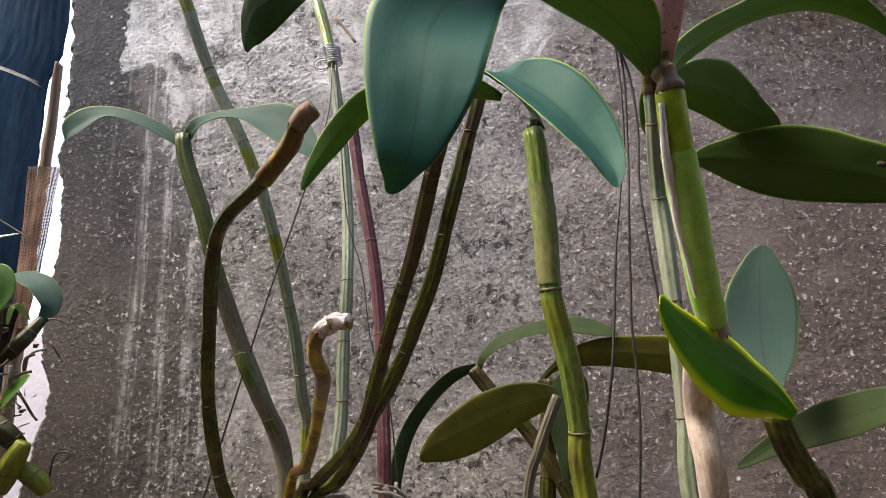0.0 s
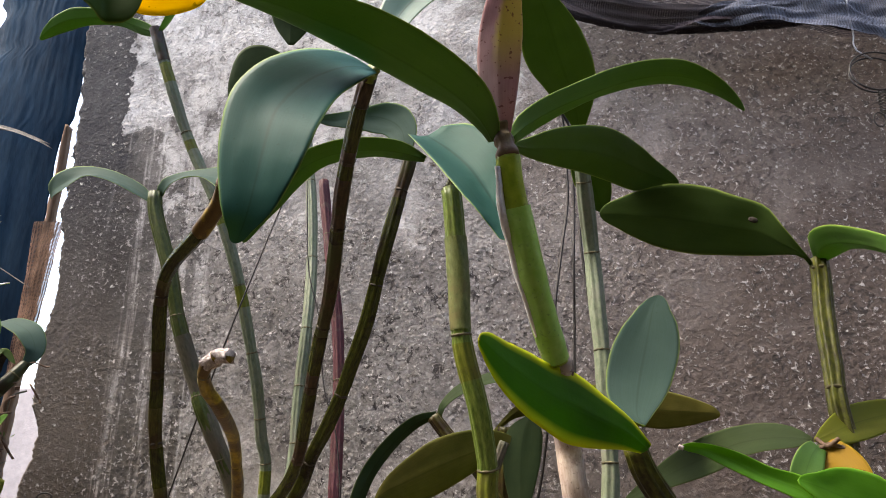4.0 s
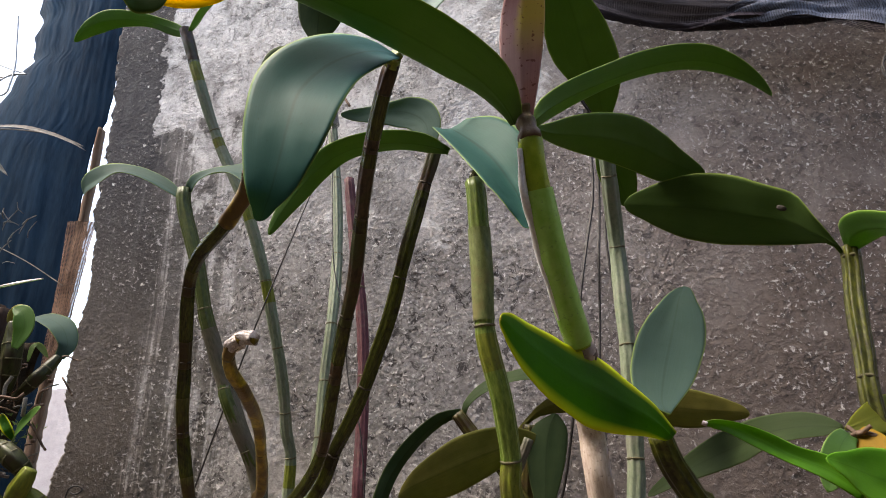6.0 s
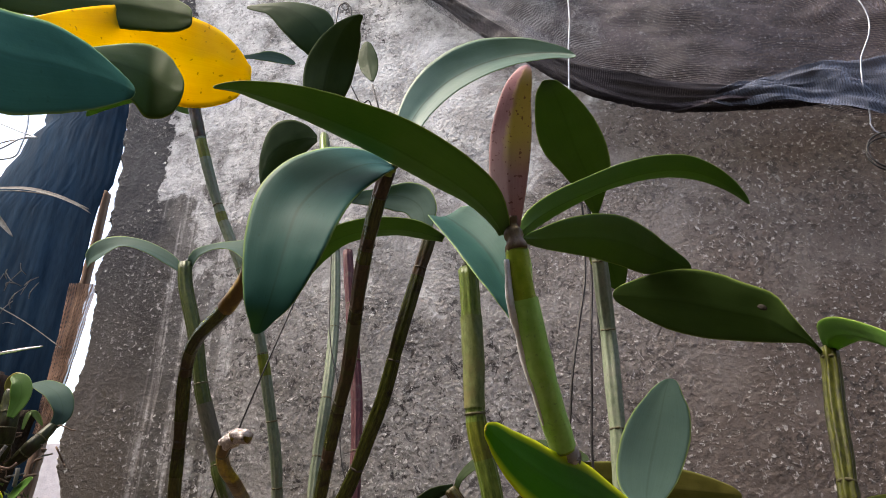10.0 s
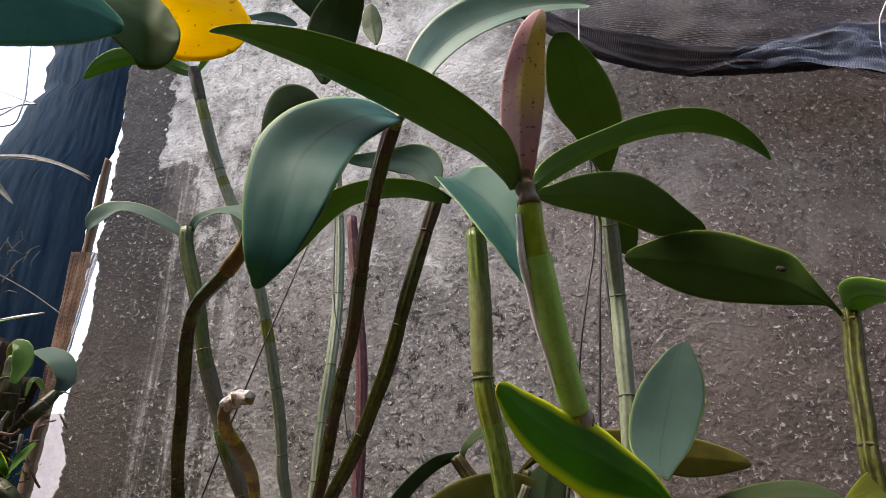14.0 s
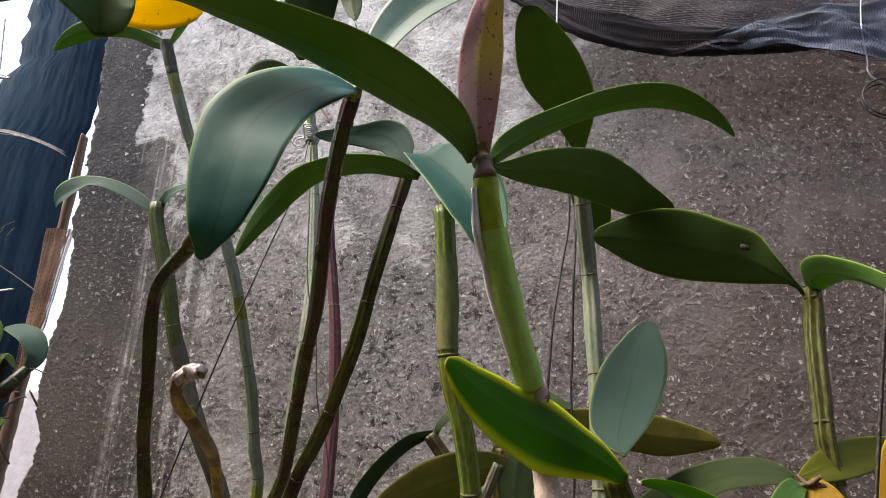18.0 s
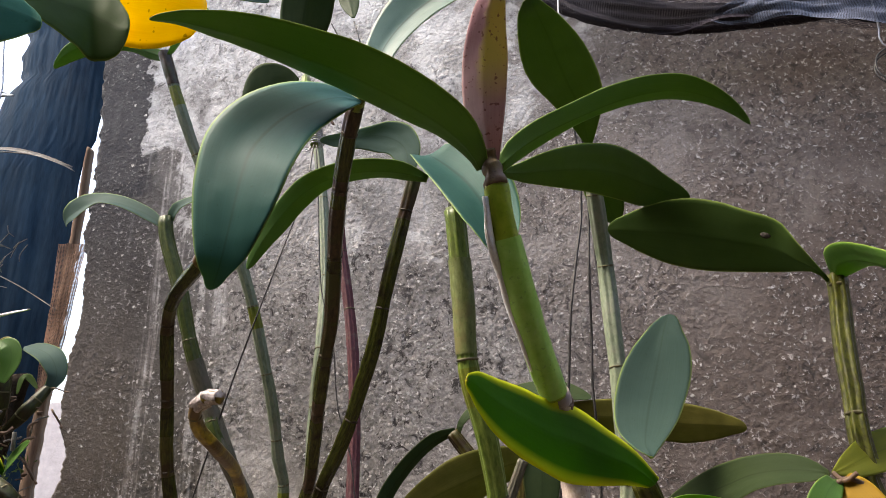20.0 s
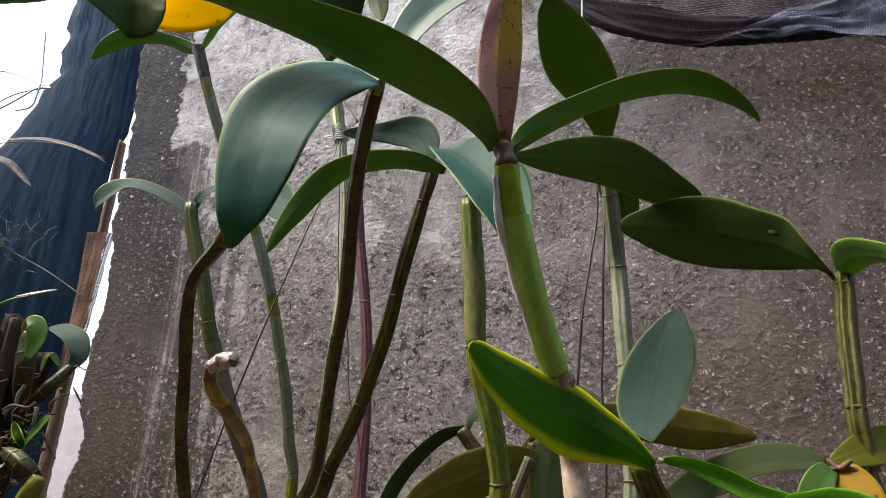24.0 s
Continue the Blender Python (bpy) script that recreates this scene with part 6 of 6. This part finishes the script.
for k in range(70):
    x, z = -0.60 + rnd.uniform(-0.13, 0.07), rnd.uniform(1.30, 1.545)
    x -= (1.5 - z) * 0.16
    dx, dz = rnd.uniform(-0.045, 0.045), rnd.uniform(-0.05, 0.01)
    y = 0.868 + rnd.uniform(-0.015, 0.02)
    rod("root", [(x, y, z), (x + dx * 0.4, y - 0.006, z + dz * 0.2), (x + dx * 0.7, y + 0.004, z + dz * 0.8), (x + dx, y, z + dz)], rnd.uniform(0.0014, 0.0042), "root" if k % 4 == 0 else "bark", E_, "", 14, 6)
for k in range(12):
    bm = bmesh.new()
    px, pz = -0.615 + rnd.uniform(-0.11, 0.06), rnd.uniform(1.30, 1.50)
    for q in range(60):
        c = Vector((px - (1.5 - pz) * 0.16 + rnd.gauss(0, 0.016), 0.872 + rnd.uniform(-0.016, 0.012), pz + rnd.gauss(0, 0.014)))
        d = Vector((rnd.uniform(-1, 1), rnd.uniform(-1, 0.2), rnd.uniform(-0.4, 1))).normalized() * rnd.uniform(0.006, 0.014)
        e = Vector((rnd.uniform(-1, 1), 0, rnd.uniform(-1, 1))).normalized() * 0.0022
        a, b, cc = bm.verts.new(c - e), bm.verts.new(c + e), bm.verts.new(c + d)
        bm.faces.new((a, b, cc))
    part("moss_tuft", bm, M["moss" if k % 3 else "litter"], E_)

# ---- shade net along the top of the wall ----
cloth = thing("shade_net", (0.6, 1.10, 2.70), "dark knitted shade net sagging along the wall top", "netting")
hem = [(-0.155, 1.1, 2.65), (-0.003, 1.09, 2.503), (0.097, 1.08, 2.396), (0.189, 1.07, 2.305), (0.294, 1.06, 2.209), (0.385, 1.06, 2.165), (0.475, 1.06, 2.141), (0.632, 1.06, 2.129), (0.732, 1.07, 2.134), (0.816, 1.08, 2.115), (0.953, 1.08, 2.082)]
roof = [(-0.15, 1.13, 2.74), (0.1, 1.12, 2.74), (0.4, 1.12, 2.74), (0.7, 1.12, 2.74), (0.95, 1.12, 2.74), (1.2, 1.12, 2.74)]
net_sheet("net_panel", [hem, roof], 120, 60, "net", 0.026, 1.0, "sagging dark net panel", cloth)
fold_line = [(x, y - 0.012, z + d) for (x, y, z), d in zip(hem, (0.02, 0.03, 0.04, 0.045, 0.05, 0.055, 0.05, 0.045, 0.04, 0.04, 0.04))]
net_sheet("net_panel", [hem, fold_line], 140, 16, "net_thick", 0.010, 5.0, "doubled dark hem of the net", cloth)
bm, _, _ = tube_bm(hem[2:], lambda u: 0.003 + 0.004 * math.sin(math.pi * u) ** 0.5, 10, 160, 3, 0.2, True, 0.5, 2)
part("hem_roll", bm, M["net_thick"], cloth, "rolled dark hem of the net")
net_sheet("blue_flap", [[(0.522, 1.045, 2.135), (0.625, 1.04, 2.123), (0.716, 1.04, 2.106), (0.805, 1.05, 2.082), (0.929, 1.05, 2.052)], [(0.537, 1.05, 2.165), (0.641, 1.05, 2.193), (0.742, 1.05, 2.207), (0.842, 1.06, 2.213), (0.985, 1.07, 2.208)]], 60, 24, "net_blue", 0.012, 8.0, "blue-grey net flap", cloth)
rnd = random.Random(3)
for k in range(26):
    u = rnd.uniform(0.3, 1.0)
    p = spline(hem, 60)[0][int(u * 59)]
    rod("frayed_thread", [p, p + Vector((rnd.uniform(-0.008, 0.008), -0.004, -rnd.uniform(0.004, 0.010))), p + Vector((rnd.uniform(-0.012, 0.012), -0.004, -rnd.uniform(0.010, 0.022)))], 0.0008, "wire", cloth, "", 6, 4)

# ---- wires and strings ----
for x in (0.26, 0.40, 0.66, -0.10):
    tagged(rod("overhead_wire", [(x, -2.2, 2.70), (x, -0.5, 2.68), (x, 1.20, 2.70)], 0.003, "wire", None, "thin overhead wire between the yard walls", 12, 6), category="wire", kind="structure")
tagged(rod("hanging_string", [(0.26, 0.80, 2.69), (0.265, 0.8, 2.203), (0.259, 0.8, 2.098), (0.253, 0.8, 2.011), (0.243, 0.8, 1.863)], 0.0022, "string", None, "thin white hanging string"), category="string")
W = thing("hanging_wires", (0.243, 0.815, 1.872), "three kinked dark wires hanging beside the canes", "wire")
rod("wire_strand", [(0.243, 0.815, 1.872), (0.258, 0.85, 1.86), (0.256, 0.86, 1.741), (0.241, 0.85, 1.66), (0.226, 0.84, 1.584), (0.216, 0.84, 1.507), (0.205, 0.84, 1.434), (0.191, 0.85, 1.365), (0.177, 0.86, 1.315)], 0.0034, "wire", W, "", 70)
rod("wire_strand", [(0.243, 0.815, 1.87), (0.268, 0.87, 1.854), (0.266, 0.89, 1.745), (0.257, 0.89, 1.649), (0.251, 0.9, 1.568), (0.245, 0.9, 1.501), (0.244, 0.9, 1.437), (0.241, 0.9, 1.376), (0.23, 0.9, 1.285), (0.224, 0.9, 1.235)], 0.0034, "wire", W, "", 70)
rod("wire_strand", [(0.243, 0.815, 1.868), (0.267, 0.84, 1.827), (0.273, 0.85, 1.75), (0.266, 0.85, 1.674), (0.267, 0.85, 1.61), (0.269, 0.85, 1.557), (0.271, 0.85, 1.521), (0.272, 0.85, 1.479)], 0.0034, "wire", W, "", 70)

G = thing("tie_wire", (-0.143, 0.9, 1.928), "grey tie wire coiled round the slender cane", "wire")
c0, c1 = Vector((-0.147, 0.9, 1.94)), Vector((-0.141, 0.9, 1.909))
coil = [c0.lerp(c1, k / 80) + Vector((0.011 * math.cos(k * 0.62), 0.011 * math.sin(k * 0.62), 0)) for k in range(81)]
rod("coil", coil, 0.0022, "tin", G, "tight wire coil", 240, 6)
ctr = Vector((-0.161, 0.9, 1.911))
rod("loop", [ctr + Vector((0.011 * math.cos(k * 0.5), 0.004 * math.sin(k * 0.25), 0.009 * math.sin(k * 0.5))) for k in range(26)], 0.0022, "tin", G, "wire loop", 60, 6)
rod("tail", [(-0.143, 0.89, 1.905), (-0.136, 0.84, 1.798), (-0.153, 0.8, 1.682), (-0.195, 0.78, 1.527), (-0.248, 0.78, 1.352), (-0.262, 0.78, 1.306)], 0.0022, "wire", G, "long thin slanting wire", 60, 6)
rod("tail", [(-0.137, 0.885, 1.9), (-0.129, 0.88, 1.791), (-0.118, 0.87, 1.661), (-0.096, 0.86, 1.579), (-0.084, 0.85, 1.489), (-0.062, 0.84, 1.418), (-0.05, 0.83, 1.316)], 0.002, "wire", G, "", 50, 6)
rod("twig", [(-0.138, 0.89, 1.981), (-0.119, 0.88, 1.951), (-0.104, 0.87, 1.924)], 0.004, "bark", G, "short dark twig", 10, 6)
cane(A, [(-0.192, 0.965, 2.088), (-0.176, 0.93, 2.033), (-0.158, 0.91, 1.967), (-0.144, 0.895, 1.906)], 0.013, "cane_green", (0.5,), label="young green stem below the leaf cluster", seed=29)

rod("curled_wire", [(-0.151, 0.98, 2.209), (-0.135, 0.98, 2.174), (-0.127, 0.98, 2.162), (-0.114, 0.98, 2.17), (-0.106, 0.98, 2.154), (-0.094, 0.98, 2.147), (-0.099, 0.98, 2.172), (-0.109, 0.985, 2.211)], 0.0028, "wire", A, "bent dark wire", 50, 6)
rod("curled_wire", [(-0.193, 0.98, 2.364), (-0.191, 0.98, 2.414), (-0.182, 0.98, 2.428), (-0.169, 0.98, 2.419), (-0.174, 0.98, 2.408), (-0.184, 0.98, 2.419), (-0.177, 0.98, 2.43), (-0.164, 0.98, 2.412), (-0.161, 0.98, 2.372)], 0.0028, "wire", A, "curled dark wire", 60, 6)

K = thing("wire_hanger", (0.66, 1.04, 2.70), "wire plant hanger with two rings and a coil", "hanger")
rod("hook_wire", [(0.66, 1.05, 2.69), (0.827, 1.05, 2.346), (0.796, 1.05, 2.199), (0.786, 1.05, 2.136), (0.784, 1.05, 2.086), (0.779, 1.05, 2.057), (0.791, 1.05, 2.04), (0.803, 1.05, 2.029)], 0.003, "tin", K, "grey hanging wire", 50, 6)
for dd, rr in ((0.0, 0.043), (0.012, 0.040)):
    ctr = Vector((0.8, 1.04, 2)) + Vector((0, dd, 0))
    rod("ring", [ctr + Vector((rr * math.cos(k * 0.25), 0.006 * math.sin(k * 0.25), rr * 0.95 * math.sin(k * 0.25))) for k in range(26)], 0.0032, "wire", K, "thin wire ring", 70, 6)
c0, c1 = Vector((0.8, 1.04, 1.964)), Vector((0.794, 1.04, 1.919))
rod("coil", [c0.lerp(c1, k / 60) + Vector((0.007 * math.cos(k * 0.8), 0.007 * math.sin(k * 0.8), 0)) for k in range(61)], 0.0025, "wire", K, "tight wire coil", 200, 6)
ctr = Vector((0.783, 1.04, 1.909))
rod("loop", [ctr + Vector((0.008 * math.cos(k * 0.5), 0.003 * math.sin(k * 0.25), 0.013 * math.sin(k * 0.5))) for k in range(15)], 0.0025, "wire", K, "", 40, 6)
tagged(rod("hanging_string", [(0.40, 0.30, 2.69), (0.419, 0.3, 1.598), (0.403, 0.3, 1.55), (0.382, 0.3, 1.487), (0.363, 0.3, 1.415), (0.339, 0.3, 1.322), (0.33, 0.3, 1.287), (0.365, 0.30, 1.10)], 0.0019, "wire", None, "taut dark vertical string"), category="string")
tagged(rod("wire_scrap", [(-0.674, 1.12, 1.336), (-0.662, 1.11, 1.367), (-0.64, 1.1, 1.374), (-0.627, 1.1, 1.368), (-0.638, 1.1, 1.36), (-0.658, 1.11, 1.364)], 0.003, "wire", wall, "bit of rusty wire in the wall", 30, 6))
